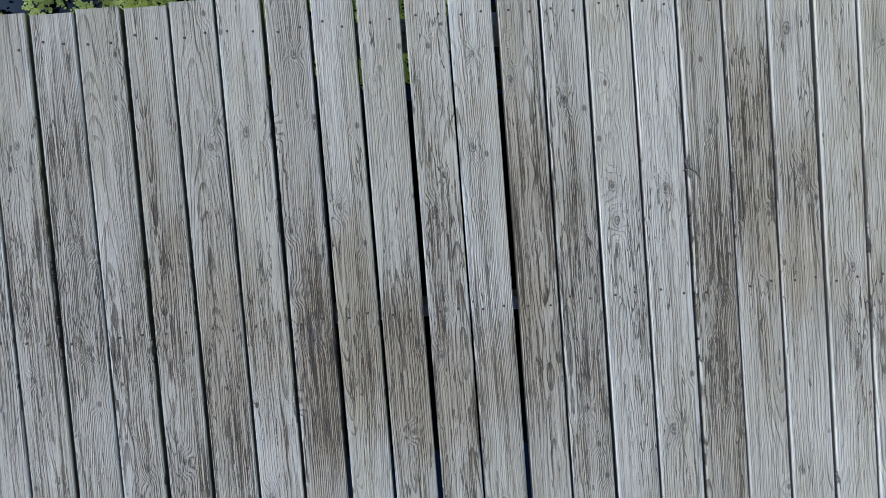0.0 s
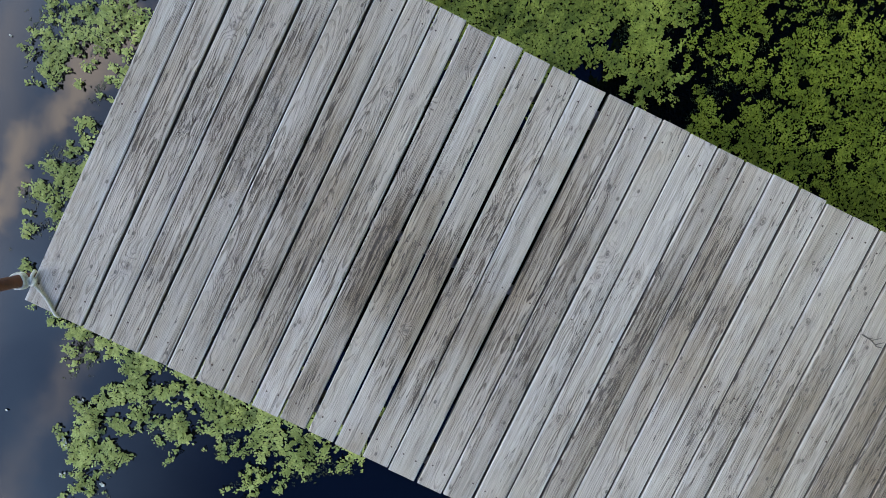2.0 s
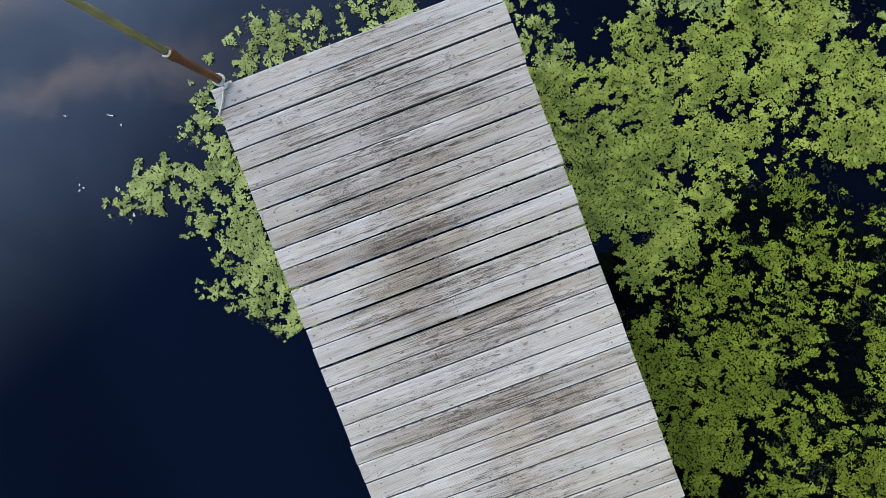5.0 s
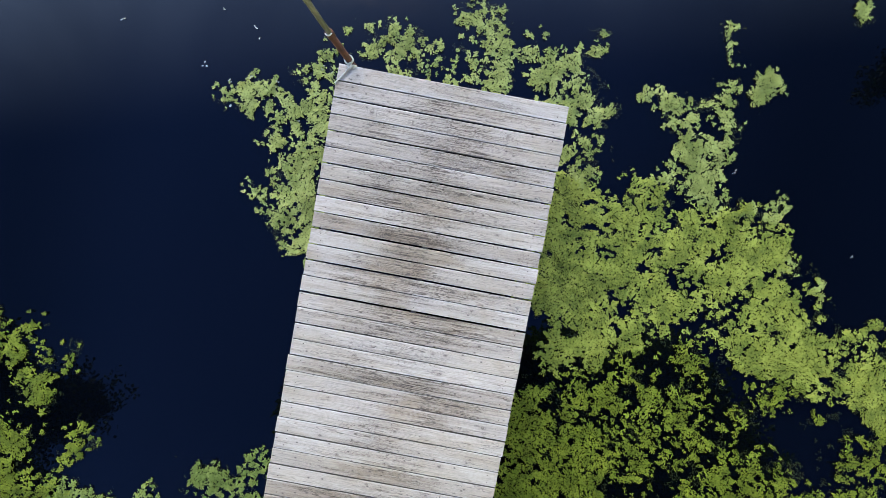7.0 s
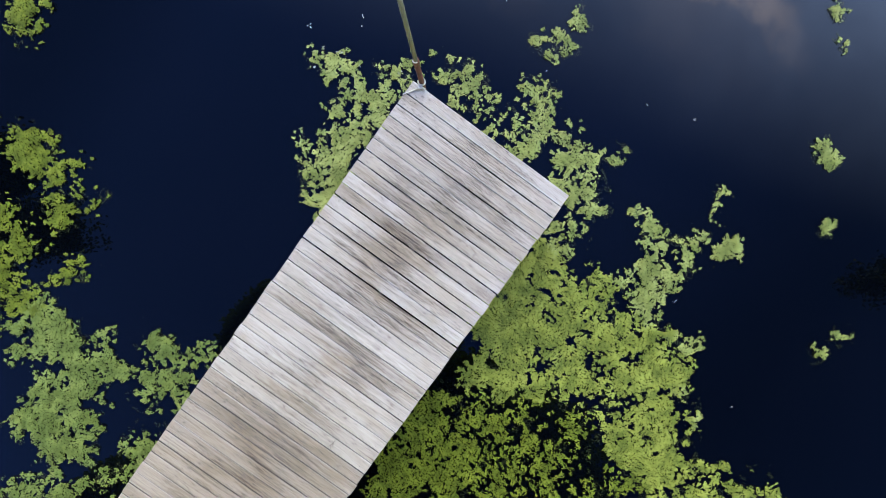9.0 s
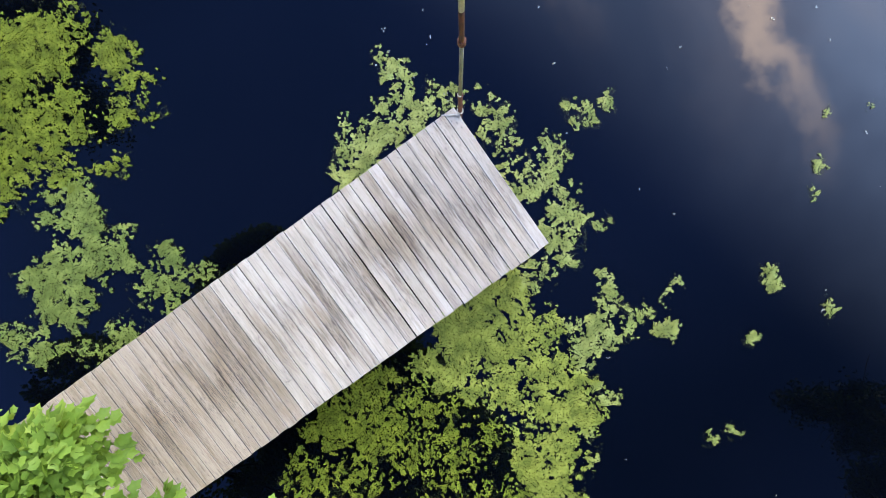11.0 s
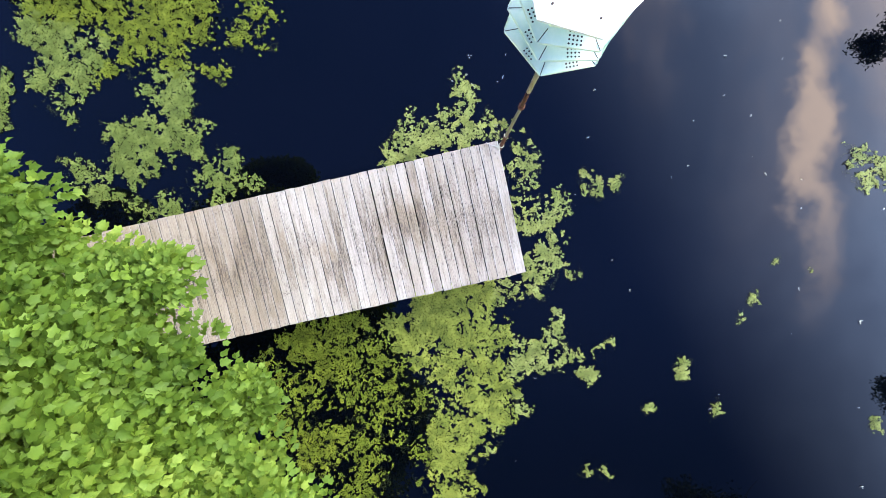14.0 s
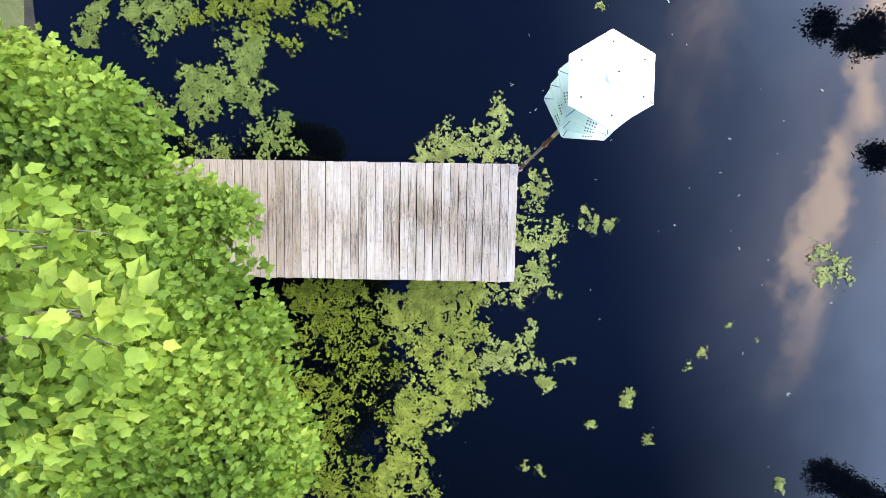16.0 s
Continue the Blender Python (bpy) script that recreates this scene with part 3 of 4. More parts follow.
def build_bird_house():
    house = tagged(new("bird_house"), "white hexagonal tiered martin house on a tall rusty pole", "bird house")
    for name, z0, z1, r, mat, label in (("pole_section", -1.5, 1.12, 0.029, RUST, "rust-brown steel pipe"), ("pole_section", 1.12, 2.42, 0.0215, PIPE, "grey-green pipe"),
                                        ("pole_section", 2.42, 3.05, 0.024, RUST, "rust-brown steel pipe"), ("pole_section", 3.05, 5.36, 0.0235, CREAM, "cream-painted pipe")):
        bm = bmesh.new()
        tube(bm, [on_pole(z0), on_pole((z0 + z1) / 2), on_pole(z1)], [r, r, r], 14)
        part(name, bm, mat, house, label, True)
    for z, r in ((1.12, 0.034), (2.42, 0.040)):
        bm = bmesh.new()
        tube(bm, [on_pole(z - 0.04), on_pole(z - 0.035), on_pole(z + 0.035), on_pole(z + 0.04)], [r - 0.006, r, r, r - 0.006], 14)
        part("coupling", bm, RUST, house, "rusted threaded coupling")
    bm = bmesh.new()
    k = on_pole(1.15)
    tube(bm, [(k.x + 0.030 * math.cos(a), k.y + 0.030 * math.sin(a), k.z + 0.006 * a) for a in np.linspace(2.2, 4.4, 14)], [0.006] * 14, 6)
    part("tie", bm, ROPE, house, "scrap of white cord", True)
    # three trays, each turned a little from the one above, under a low roof
    for z, turn in ((4.84, -2.8), (5.03, -11.5), (5.22, -20.5)):
        c = on_pole(z) + Vector((-0.062, -0.025, 0)) * (5.4 - z)
        bm = bmesh.new()
        hexagon(bm, z - 0.004, z, 0.361, 0.363, turn, c)
        for k in range(6):                                     # the folded lip, open at the corners
            a0, a1 = radians(turn + 60 * k + 1.2), radians(turn + 60 * k + 58.8)
            q = [bm.verts.new((c.x + r * math.cos(a), c.y + r * math.sin(a), h)) for a, r, h in
                 ((a0, 0.3635, z), (a1, 0.3635, z), (a1, 0.361, z + 0.018), (a0, 0.361, z + 0.018), (a0, 0.357, z), (a1, 0.357, z))]
            bm.faces.new((q[0], q[1], q[2], q[3]))
            bm.faces.new((q[3], q[2], q[5], q[4]))
        tray = part("tray", bm, TRAY, house, "pale aqua folded sheet-metal tray")
        bm = bmesh.new()
        for k in range(6):
            mid = radians(turn + 60 * k + 30)
            out, side = Vector((math.cos(mid), math.sin(mid), 0)), Vector((-math.sin(mid), math.cos(mid), 0))
            for i in range(4):
                for j in range(4):
                    if (i + j) % 5 == 4 and k % 2:
                        continue
                    p = c + out * (0.292 - 0.023 * i) + side * (0.023 * (j - 1.5) + 0.03)
                    rr = bmesh.ops.create_circle(bm, cap_ends=True, segments=8, radius=0.0062)
                    bmesh.ops.translate(bm, vec=(p.x, p.y, z + 0.0025), verts=rr["verts"])
        tagged(part("vent_holes", bm, HOLE_SEAM_SHADE, tray, "grid of small dark discs for vent holes"), kind="stuff")
        for k in range(6):                                     # seams towards the corners
            a = radians(turn + 60 * k)
            bm = bmesh.new()
            d, s = Vector((math.cos(a), math.sin(a), 0)), Vector((-math.sin(a), math.cos(a), 0))
            v = [bm.verts.new(c + d * r + s * w - Vector((0, 0, c.z - z - 0.003))) for r, w in ((0.26, -0.0026), (0.355, -0.0026), (0.355, 0.0026), (0.26, 0.0026))]
            bm.faces.new(v)
            part("seam", bm, HOLE_SEAM_SHADE, tray)
        bm = bmesh.new()
        hexagon(bm, z + 0.003, z + 0.178, 0.25, 0.25, turn, c, cap=False)
        body = part("compartment_wall", bm, TRAY, house, "pale aqua compartment wall")
        for k in range(6):
            mid = radians(turn + 60 * k + 30)
            bm = bmesh.new()
            rr = bmesh.ops.create_circle(bm, cap_ends=True, segments=18, radius=0.027)
            m = Matrix.Translation(c + Vector((math.cos(mid) * 0.2188, math.sin(mid) * 0.2188, z + 0.066 - c.z))) @ Vector((math.cos(mid), math.sin(mid), 0)).to_track_quat("Z", "Y").to_matrix().to_4x4()
            bmesh.ops.transform(bm, matrix=m, verts=rr["verts"])
            part("entry_hole", bm, HOLE_SEAM_SHADE, body, "round dark disc for an entry hole")
    c = on_pole(5.43)
    bm = bmesh.new()
    hexagon(bm, 5.405, 5.43, 0.356, 0.358, 31.0, c, cap=False)
    hexagon(bm, 5.43, 5.50, 0.358, 0.055, 31.0, c, cap=False)
    hexagon(bm, 5.404, 5.4045, 0.354, 0.354, 31.0, c)
    roof = part("roof", bm, SHEET, house, "white low hexagonal metal roof")
    bm = bmesh.new()
    tube(bm, [c + Vector((0, 0, 0.066)), c + Vector((0, 0, 0.086)), c + Vector((0, 0, 0.092))], [0.060, 0.058, 0.040], 24)
    part("cap", bm, SHEET, roof, "round white roof cap")
    for k in range(6):
        a = radians(31 + 60 * k)
        bm = bmesh.new()
        rr = bmesh.ops.create_cone(bm, cap_ends=True, segments=8, radius1=0.0075, radius2=0.005, depth=0.008)
        bmesh.ops.translate(bm, vec=(c.x + 0.26 * math.cos(a), c.y + 0.26 * math.sin(a), 5.43 + 0.0255 + 0.003), verts=rr["verts"])
        part("screw", bm, NAIL, roof, "dark roof screw")
    for k in (0, 5):                                           # short open seams at two corners of the rim
        a = radians(31 + 60 * k)
        d, s = Vector((math.cos(a), math.sin(a), 0)), Vector((-math.sin(a), math.cos(a), 0))
        bm = bmesh.new()
        tube(bm, [c + d * 0.315 + s * 0.006 + Vector((0, 0, 0.012)), c + d * 0.352 + Vector((0, 0, 0.003))], [0.003, 0.003], 6)
        part("open_seam", bm, HOLE_SEAM_SHADE, roof, "dark open seam")
    bm = bmesh.new()
    rr = bmesh.ops.create_cone(bm, cap_ends=True, segments=10, radius1=0.009, radius2=0.006, depth=0.012)
    bmesh.ops.translate(bm, vec=(c.x + 0.02, c.y + 0.03, c.z + 0.097), verts=rr["verts"])
    part("bolt", bm, NAIL, roof, "dark bolt head")
    return house


build_bird_house()


def build_rope():
    rope = tagged(new("rope"), "pale nylon rope tying the pole to the dock corner", "rope")
    c = on_pole(0.67)
    for lift in (0.0, 0.017):
        pts = [(c.x + 0.036 * math.cos(a), c.y + 0.036 * math.sin(a), 0.668 + lift + 0.005 * math.sin(2 * a)) for a in np.linspace(0.5, 6.7, 24)]
        bm = bmesh.new()
        tube(bm, pts, [0.0062] * len(pts), 8)
        part("loop", bm, ROPE, rope, smooth=True)
    knot, over = Vector((c.x - 0.050, c.y - 0.018, 0.672)), Vector((-0.165, DECK_LEFT + 0.004, 0.661))
    bm = bmesh.new()
    tube(bm, [knot + Vector((0.018 * math.cos(a), 0.015 * math.sin(a), 0.006 * math.cos(2 * a))) for a in np.linspace(0, 6.6, 14)], [0.0085] * 14, 8)
    part("knot", bm, ROPE, rope, smooth=True)
    bm = bmesh.new()
    pts = [knot, knot.lerp(over, 0.25) + Vector((-0.006, 0.004, -0.010)), knot.lerp(over, 0.55) + Vector((-0.008, 0.0, -0.008)), knot.lerp(over, 0.85) + Vector((-0.002, 0, -0.003)), over,
           over + Vector((-0.003, 0.010, -0.02)), over + Vector((-0.004, 0.014, -0.16))]
    tube(bm, pts, [0.0062] * len(pts), 8)
    part("strand", bm, ROPE, rope, smooth=True)
    bm = bmesh.new()
    pts = [knot, knot + Vector((0.01, -0.03, 0.0)), knot + Vector((0.012, -0.055, -0.008))]
    tube(bm, pts, [0.0075] * 3, 8)
    part("loose_end", bm, ROPE, rope, smooth=True)
    return rope


build_rope()


def twig_shape(points, forks, label):
    """A twig shape on the boards, with short side shoots: one dead twig, one board crack."""
    twig = tagged(new("twig_shape"), label, "twig")
    bm = bmesh.new()
    tube(bm, points, list(np.linspace(0.0035, 0.0018, len(points))), 6)
    part("stem", bm, TWIG_CRACK, twig)
    for a, b in forks:
        bm = bmesh.new()
        tube(bm, [a, b], [0.0025, 0.0014], 5)
        part("side_shoot", bm, TWIG_CRACK, twig)
    return twig


TWIG_CRACK = plain("twig_crack", (0.045, 0.038, 0.032), (0.10, 0.088, 0.075), 20.0, 0.8, 0.95)
twig_shape([(-2.608, -0.478, 0.655), (-2.617, -0.447, 0.658), (-2.639, -0.433, 0.657), (-2.655, -0.409, 0.655)], [((-2.617, -0.447, 0.658), (-2.598, -0.440, 0.656))],
         "small curled dead twig caught between two dock boards")
# a crack in the pale board, added as a forked twig shape on top
twig_shape([(-3.640, -0.600, 0.654), (-3.690, -0.594, 0.656), (-3.725, -0.578, 0.656), (-3.762, -0.585, 0.655)],
         [((-3.690, -0.594, 0.656), (-3.728, -0.622, 0.655)), ((-3.715, -0.583, 0.656), (-3.752, -0.612, 0.655)), ((-3.672, -0.596, 0.656), (-3.700, -0.612, 0.655))],
         "dark forked twig shape standing in for a crack in a pale dock board")


# ---- pond weed ----
def inside(x, y, discs, seed, rag=1.0):
    """Metres within a mat's ragged edge: discs are (x, y, radius), a negative radius leaves a hole."""
    wx, wy = x + 0.16 * (cloudy(x, y, 5.0, seed + 60, 3) - 0.5), y + 0.16 * (cloudy(x, y, 5.0, seed + 70, 3) - 0.5)
    v = np.full(x.shape, -9.0)
    for cx, cy, r in discs:
        if r > 0:
            v = np.maximum(v, r - np.hypot(wx - cx, wy - cy))
    for cx, cy, r in discs:
        if r < 0:
            v = np.minimum(v, np.hypot(wx - cx, wy - cy) + r)
    return v + rag * (0.36 * (cloudy(wx, wy, 4.5, seed, 4, 0.6) - 0.5) + 0.42 * (cloudy(x, y, 17.0, seed + 40, 3, 0.7) - 0.5)) - 0.012


def clumps(px, py, pz, rng, size, leaves=6):
    """Small rosettes of leaflets at the points given: (n * leaves, 4, 3)."""
    n = len(px)
    ang = rng.uniform(0, 6.2832, (n, leaves))
    ln = size * rng.uniform(0.65, 1.35, (n, leaves)) * rng.uniform(0.7, 1.2, (n, 1))
    wd = ln * rng.uniform(0.24, 0.42, (n, leaves))
    up = rng.uniform(-0.05, 0.30, (n, leaves)) * ln
    ox, oy = rng.normal(0, 0.35 * size, (n, leaves)), rng.normal(0, 0.35 * size, (n, leaves))
    bx, by = px[:, None] + ox, py[:, None] + oy
    c, s = np.cos(ang), np.sin(ang)
    bz = pz[:, None] + rng.uniform(0, 0.006, (n, leaves))
    p0 = np.stack([bx, by, bz], -1)
    p1 = np.stack([bx + c * ln * 0.55 - s * wd, by + s * ln * 0.55 + c * wd, bz + up * 0.7], -1)
    p2 = np.stack([bx + c * ln, by + s * ln, bz + up], -1)
    p3 = np.stack([bx + c * ln * 0.55 + s * wd, by + s * ln * 0.55 - c * wd, bz + up * 0.7], -1)
    return np.stack([p0, p1, p2, p3], 2).reshape(-1, 4, 3)


def weed_mat(discs, seed, label, mat, step=0.0185, size=0.0145, gaps=0.0, rag=1.0, only=None):
    """One floating mat: leaflets humped into little heads; gaps is the share of open water within it."""
    rng = np.random.default_rng(seed)
    lo = [min(d[i] - abs(d[2]) for d in discs) - 0.15 for i in (0, 1)]
    hi = [max(d[i] + abs(d[2]) for d in discs) + 0.15 for i in (0, 1)]
    gx, gy = np.meshgrid(np.arange(lo[0], hi[0], step), np.arange(lo[1], hi[1], step), indexing="ij")
    px, py = (gx + rng.uniform(-0.5, 0.5, gx.shape) * step).ravel(), (gy + rng.uniform(-0.5, 0.5, gy.shape) * step).ravel()
    v = inside(px, py, discs, seed, rag)
    v = np.where((px < 0.02) & (py < DECK_LEFT - 0.10) & (py > DECK_RIGHT + 0.10), -9.0, v)
    if only:
        v = np.where(only(px, py), v, -9.0)
    near = v > -0.10
    px, py, v = px[near], py[near], v[near]
    bare = gaps(px, py) if callable(gaps) else gaps
    grain = cloudy(px, py, 14.0, seed + 33, 3, 0.7)
    cover = 0.8 * cloudy(px, py, 3.0, seed + 7, 3, 0.7) + 0.9 * cloudy(px, py, 9.5, seed + 8, 3, 0.7) + 0.55 * smooth_noise(px * 30.0, py * 30.0, seed + 9) + np.clip(v, 0, 0.2)
    share = np.empty(len(cover))
    share[np.argsort(cover)] = np.arange(len(cover)) / max(1, len(cover))
    open_water = share < bare
    keep = (v > 0.0) & ~open_water & (rng.random(len(px)) < 0.96)
    deep = ~keep & (cloudy(px, py, 7.0, seed + 21, 4) > 0.60) & (v > -0.06)
    hump = np.clip(grain - 0.34, 0, 1) * 0.16 * np.clip(v / 0.10, 0.25, 1.0)
    top = clumps(px[keep], py[keep], 0.003 + hump[keep] + 0.010 * rng.random(keep.sum()), rng, size, 6)
    bed = clumps(px[keep], py[keep], 0.002 + 0.6 * hump[keep], rng, size * 1.35, 3)
    bed[:, :, 2] = 0.002 + 0.55 * (bed[:, :, 2] - 0.002)
    ob = soup("pond_weed", np.concatenate([bed, top]), 4, mat)
    tagged(ob, label, "pond weed", kind="stuff")
    if deep.any():
        low = clumps(px[deep], py[deep], np.full(deep.sum(), 0.0015), rng, size * 0.8, 3)
        low[:, :, 2] = 0.0015 + 0.25 * (low[:, :, 2] - 0.0015)
        tagged(soup("sunken_weed", low, 4, SUNKEN_LOOK), "weed fronds on the surface, coloured dark to look sunken", "pond weed", kind="stuff")
    return ob


# where the weed floats: round the dock's end, beside the dock, under the tree and off the bank
CORNER_WEED = [(-0.31, 2.18, 0.11), (-0.28, 1.91, 0.18), (-0.3, 1.65, 0.16), (-0.73, 1.8, 0.11), (-0.68, 1.65, 0.09), (-0.42, 1.36, 0.15), (-0.12, 1.29, 0.18), (0.14, 1.27, 0.13), (-0.61, 1.35, 0.12),
               (-1.13, 1.52, 0.17), (-1.21, 1.71, 0.1), (-1.02, 1.37, 0.22), (-1.4, 1.45, 0.19), (-1.27, 1.28, 0.24), (-1.67, 1.31, 0.14), (-1.54, 1.19, 0.2), (-0.87, 1.41, 0.15), (-0.49, 1.18, 0.18),
               (-0.8, 1.21, 0.19), (-1.79, 1.17, 0.1), (0, 1.52, 0.06), (0.11, 1.43, 0.04)]
END_WEED = [(0.44, 0.86, 0.13), (0.48, 0.55, 0.2), (0.59, 0.4, 0.13), (0.23, 0.58, 0.13), (0.28, 0.28, 0.15), (0.21, 0.02, 0.12), (0.53, 1.12, 0.04), (0.87, -0.08, 0.16), (0.83, -0.32, 0.16),
            (0.69, -0.06, 0.09), (0.65, -0.41, 0.18), (0.44, -0.23, 0.14), (0.28, -0.18, 0.1), (0.71, -0.7, 0.14), (0.28, -0.43, 0.19), (0.44, -0.8, 0.14), (0.46, -0.99, 0.17), (0.61, -1.2, 0.15),
            (0.79, -1.36, 0.12), (0.91, -1.41, 0.05), (0.22, -1.15, 0.22), (0.42, -1.34, 0.14), (0.16, -1.45, 0.18), (0.21, -1.64, 0.07), (-0.07, -1.41, 0.15), (-0.21, -1.51, 0.09), (-0.25, -1.31, 0.12),
            (-0.42, -1.42, 0.12), (0.48, -1.13, 0.14)]
TONGUE_WEED = [(0.44, -2, 0.1), (0.36, -2.24, 0.1), (0.24, -2.42, 0.12), (-0.05, -2.55, 0.21), (0.04, -2.74, 0.14), (-0.27, -2.37, 0.1), (-0.31, -2.66, 0.19), (-0.46, -2.86, 0.12), (0.43, -2.62, 0.07),
               (0.34, -2.81, 0.07), (0.53, -2.76, 0.07), (0.74, -2.76, 0.05), (0.95, -2.76, 0.05), (1.04, -2.71, 0.05), (1.2, -2.67, 0.03), (0.2, -2.83, 0.05), (0.67, -3.08, 0.07), (0.81, -3.18, 0.08),
               (0.76, -3.11, 0.06), (-0.4, -3.49, 0.05), (-0.49, -3.42, 0.06), (-0.53, -3.26, 0.1), (-0.94, -3.75, 0.1), (-1.2, -4.06, 0.06)]
SIDE_WEED = [(-0.65, -1.37, 0.27), (-1.09, -1.35, 0.33), (-1.56, -1.36, 0.36), (-0.86, -1.61, 0.25), (-0.48, -2.01, 0.11), (-0.56, -2.25, 0.14), (-0.99, -1.96, 0.43), (-1.37, -1.73, 0.41), (-0.9, -2.33, 0.33),
             (-0.7, -2.54, 0.18), (-1.32, -2.21, 0.43), (-1.08, -2.72, 0.33), (-0.8, -3.12, 0.33), (-0.7, -2.78, 0.18), (-0.9, -3.45, 0.29), (-1.2, -3.16, 0.33), (-1.5, -2.86, 0.31), (-1.66, -2.46, 0.39),
             (-1.81, -1.72, 0.4), (-2.09, -2.18, 0.4), (-2.2, -1.66, 0.33), (-2.52, -2.06, 0.31), (-1.36, -3.54, 0.29), (-1.22, -3.85, 0.15), (-1.75, -3.49, 0.31), (-1.64, -3.93, 0.29), (-1.77, -4.03, 0.2),
             (-1.81, -4.29, 0.16), (-2.1, -4.59, 0.31), (-1.76, -4.86, 0.2), (-1.59, -4.73, 0.07), (-1.66, -5.16, 0.21)]
TREE_WEED = [(-3.14, -1.57, 0.49), (-2.98, -2.15, 0.56), (-2.67, -2.7, 0.49), (-2.27, -3.01, 0.42), (-1.84, -3.12, 0.35), (-3.87, -1.66, 0.49), (-3.57, -2.31, 0.56), (-2.77, -3.29, 0.42), (-2.27, -3.62, 0.35),
             (-2.02, -3.96, 0.31), (-1.89, -4.29, 0.2), (-1.84, -4.48, 0.1), (-1.8, -4.76, 0.11), (-1.65, -4.91, 0.11), (-2.09, -5.11, 0.32), (-2.01, -5.48, 0.35), (-2.53, -5, 0.33), (-2.5, -5.59, 0.31)]
TREE_WEED += [(-2.35, -4.42, 0.27), (-1.37, -3.65, 0.33), (-1.9, -4.14, 0.33), (-1.75, -4.59, 0.29), (-2.13, -4.95, 0.44), (-1.7, -5.14, 0.36), (-2.57, -5.4, 0.49), (-3.02, -4.94, 0.45), (-3.69, -4.61, 0.67),
             (-3.91, -3.48, 0.66), (-4.12, -2.36, 0.55), (-4.55, -1.93, 0.44), (-4.45, -2.81, 0.55), (-3.35, -3.8, 0.55), (-3.25, -2.34, 0.55), (-4.36, -5.2, 0.67), (-2.81, -3, 0.49), (-2.14, -3.66, 0.44),
             (-1.5, -5.4, 0.17), (-3.6, -5.6, 0.9), (-2.6, -5.4, 0.6), (-2.4, -6.2, 0.7)]
SHALLOWS_WEED = [(-6.69, 4.90, 0.36), (-6.18, 4.74, 0.40), (-5.58, 4.57, 0.36), (-1.98, 5.34, 0.24), (-2.00, 5.12, 0.12), (-1.67, 5.09, 0.05),
                 (-4.53, 5.24, 0.49), (-3.95, 4.97, 0.49), (-4.79, 4.58, 0.49), (-4.32, 4.29, 0.4), (-3.28, 4.28, 0.3), (-3.22, 3.96, 0.27), (-3.05, 3.87, 0.13), (-3.43, 3.74, 0.21), (-3.7, 3.61, 0.13),
                 (-3.25, 4.58, 0.16), (-3.16, 3.43, 0.06), (-3.38, 3.5, 0.1), (-4.21, 3.86, 0.29), (-4.77, 3.91, 0.4), (-5.33, 4.08, 0.42), (-4.06, 3.62, 0.16), (-3.49, 4.96, 0.27), (-4.92, 3.55, 0.24),
                 (-4.76, 3.34, 0.18), (-4.38, 3.21, 0.1), (-4.1, 3.12, 0.15), (-5.6, 3.69, 0.18), (-5.87, 3.65, 0.12), (-5.42, 3.67, 0.12), (-6.04, 3.54, 0.06), (-3.75, 4.29, -0.21), (-3.63, 4.06, -0.12)]
NECK_WEED = [(-4.75, 3.16, 0.21), (-4.86, 2.86, 0.21), (-5.14, 3.22, 0.13), (-5.35, 3.14, 0.12), (-5.03, 2.96, 0.16), (-4.97, 2.6, 0.23), (-4.86, 2.27, 0.24), (-4.69, 2.28, 0.16), (-6, 2.62, 0.21),
             (-5.64, 2.49, 0.29), (-5.37, 2.32, 0.29), (-5.96, 2.31, 0.24), (-5.66, 2.03, 0.26), (-5.25, 2.06, 0.21), (-5.9, 1.96, 0.18), (-5.84, 1.73, 0.11), (-4.79, 2.01, 0.15), (-4.3, 1.89, 0.11),
             (-4.31, 1.57, 0.18), (-4.15, 1.38, 0.16), (-4.05, 1.2, 0.15), (-4.65, 1.5, 0.23), (-4.49, 1.28, 0.19), (-4.86, 1.6, 0.13), (-5.02, 1.32, 0.11), (-4.73, 1.24, 0.11)]
BANK_WEED = [(-6.90, 4.46, 0.32), (-6.56, 4.22, 0.36), (-6.07, 3.98, 0.27), (-6.62, 3.78, 0.27), (-6.97, 3.60, 0.16), (-6.61, 3.27, 0.20), (-6.32, 3.49, 0.20),
             (-6.75, 2.02, 0.24), (-6.88, 2.15, 0.16), (-6.56, 1.72, 0.21), (-6.31, 1.8, 0.12), (-6.17, 1.57, 0.12), (-6.16, 2, 0.12), (-6.01, 1.37, 0.15), (-5.85, 1.18, 0.11), (-5.43, 1.19, 0.2),
             (-7.88, 3.49, 0.26), (-7.65, 3.74, 0.21), (-7.95, 3.18, 0.14), (-6.99, 3.65, 0.27), (-6.47, 3.61, 0.27), (-6.74, 3.2, 0.24)]
RAFTS = [(1.43, 0.17, 0.11), (1.35, -0.01, 0.08), (1.5, -0.12, 0.08), (1.83, -0.05, 0.09), (1.56, 0.03, 0.06), (2.37, -3.26, 0.06), (2.37, -3.37, 0.06), (2.31, -3.48, 0.09), (1.66, -3.91, 0.07),
         (3.72, -2.44, 0.09), (2.32, -3.46, 0.13), (2.4, -3.29, 0.08), (1.68, -3.92, 0.08), (2.76, -4.22, 0.1), (0.66, -4.86, 0.09), (0.37, -4.77, 0.07), (3.72, -2.45, 0.1), (5.38, -5.08, 0.14),
         (0.78, -3.15, 0.12), (4.18, -1.9, 0.05), (3.48, -2.73, 0.04), (4.73, -2.18, 0.04), (1.48, 3.92, 0.08)]
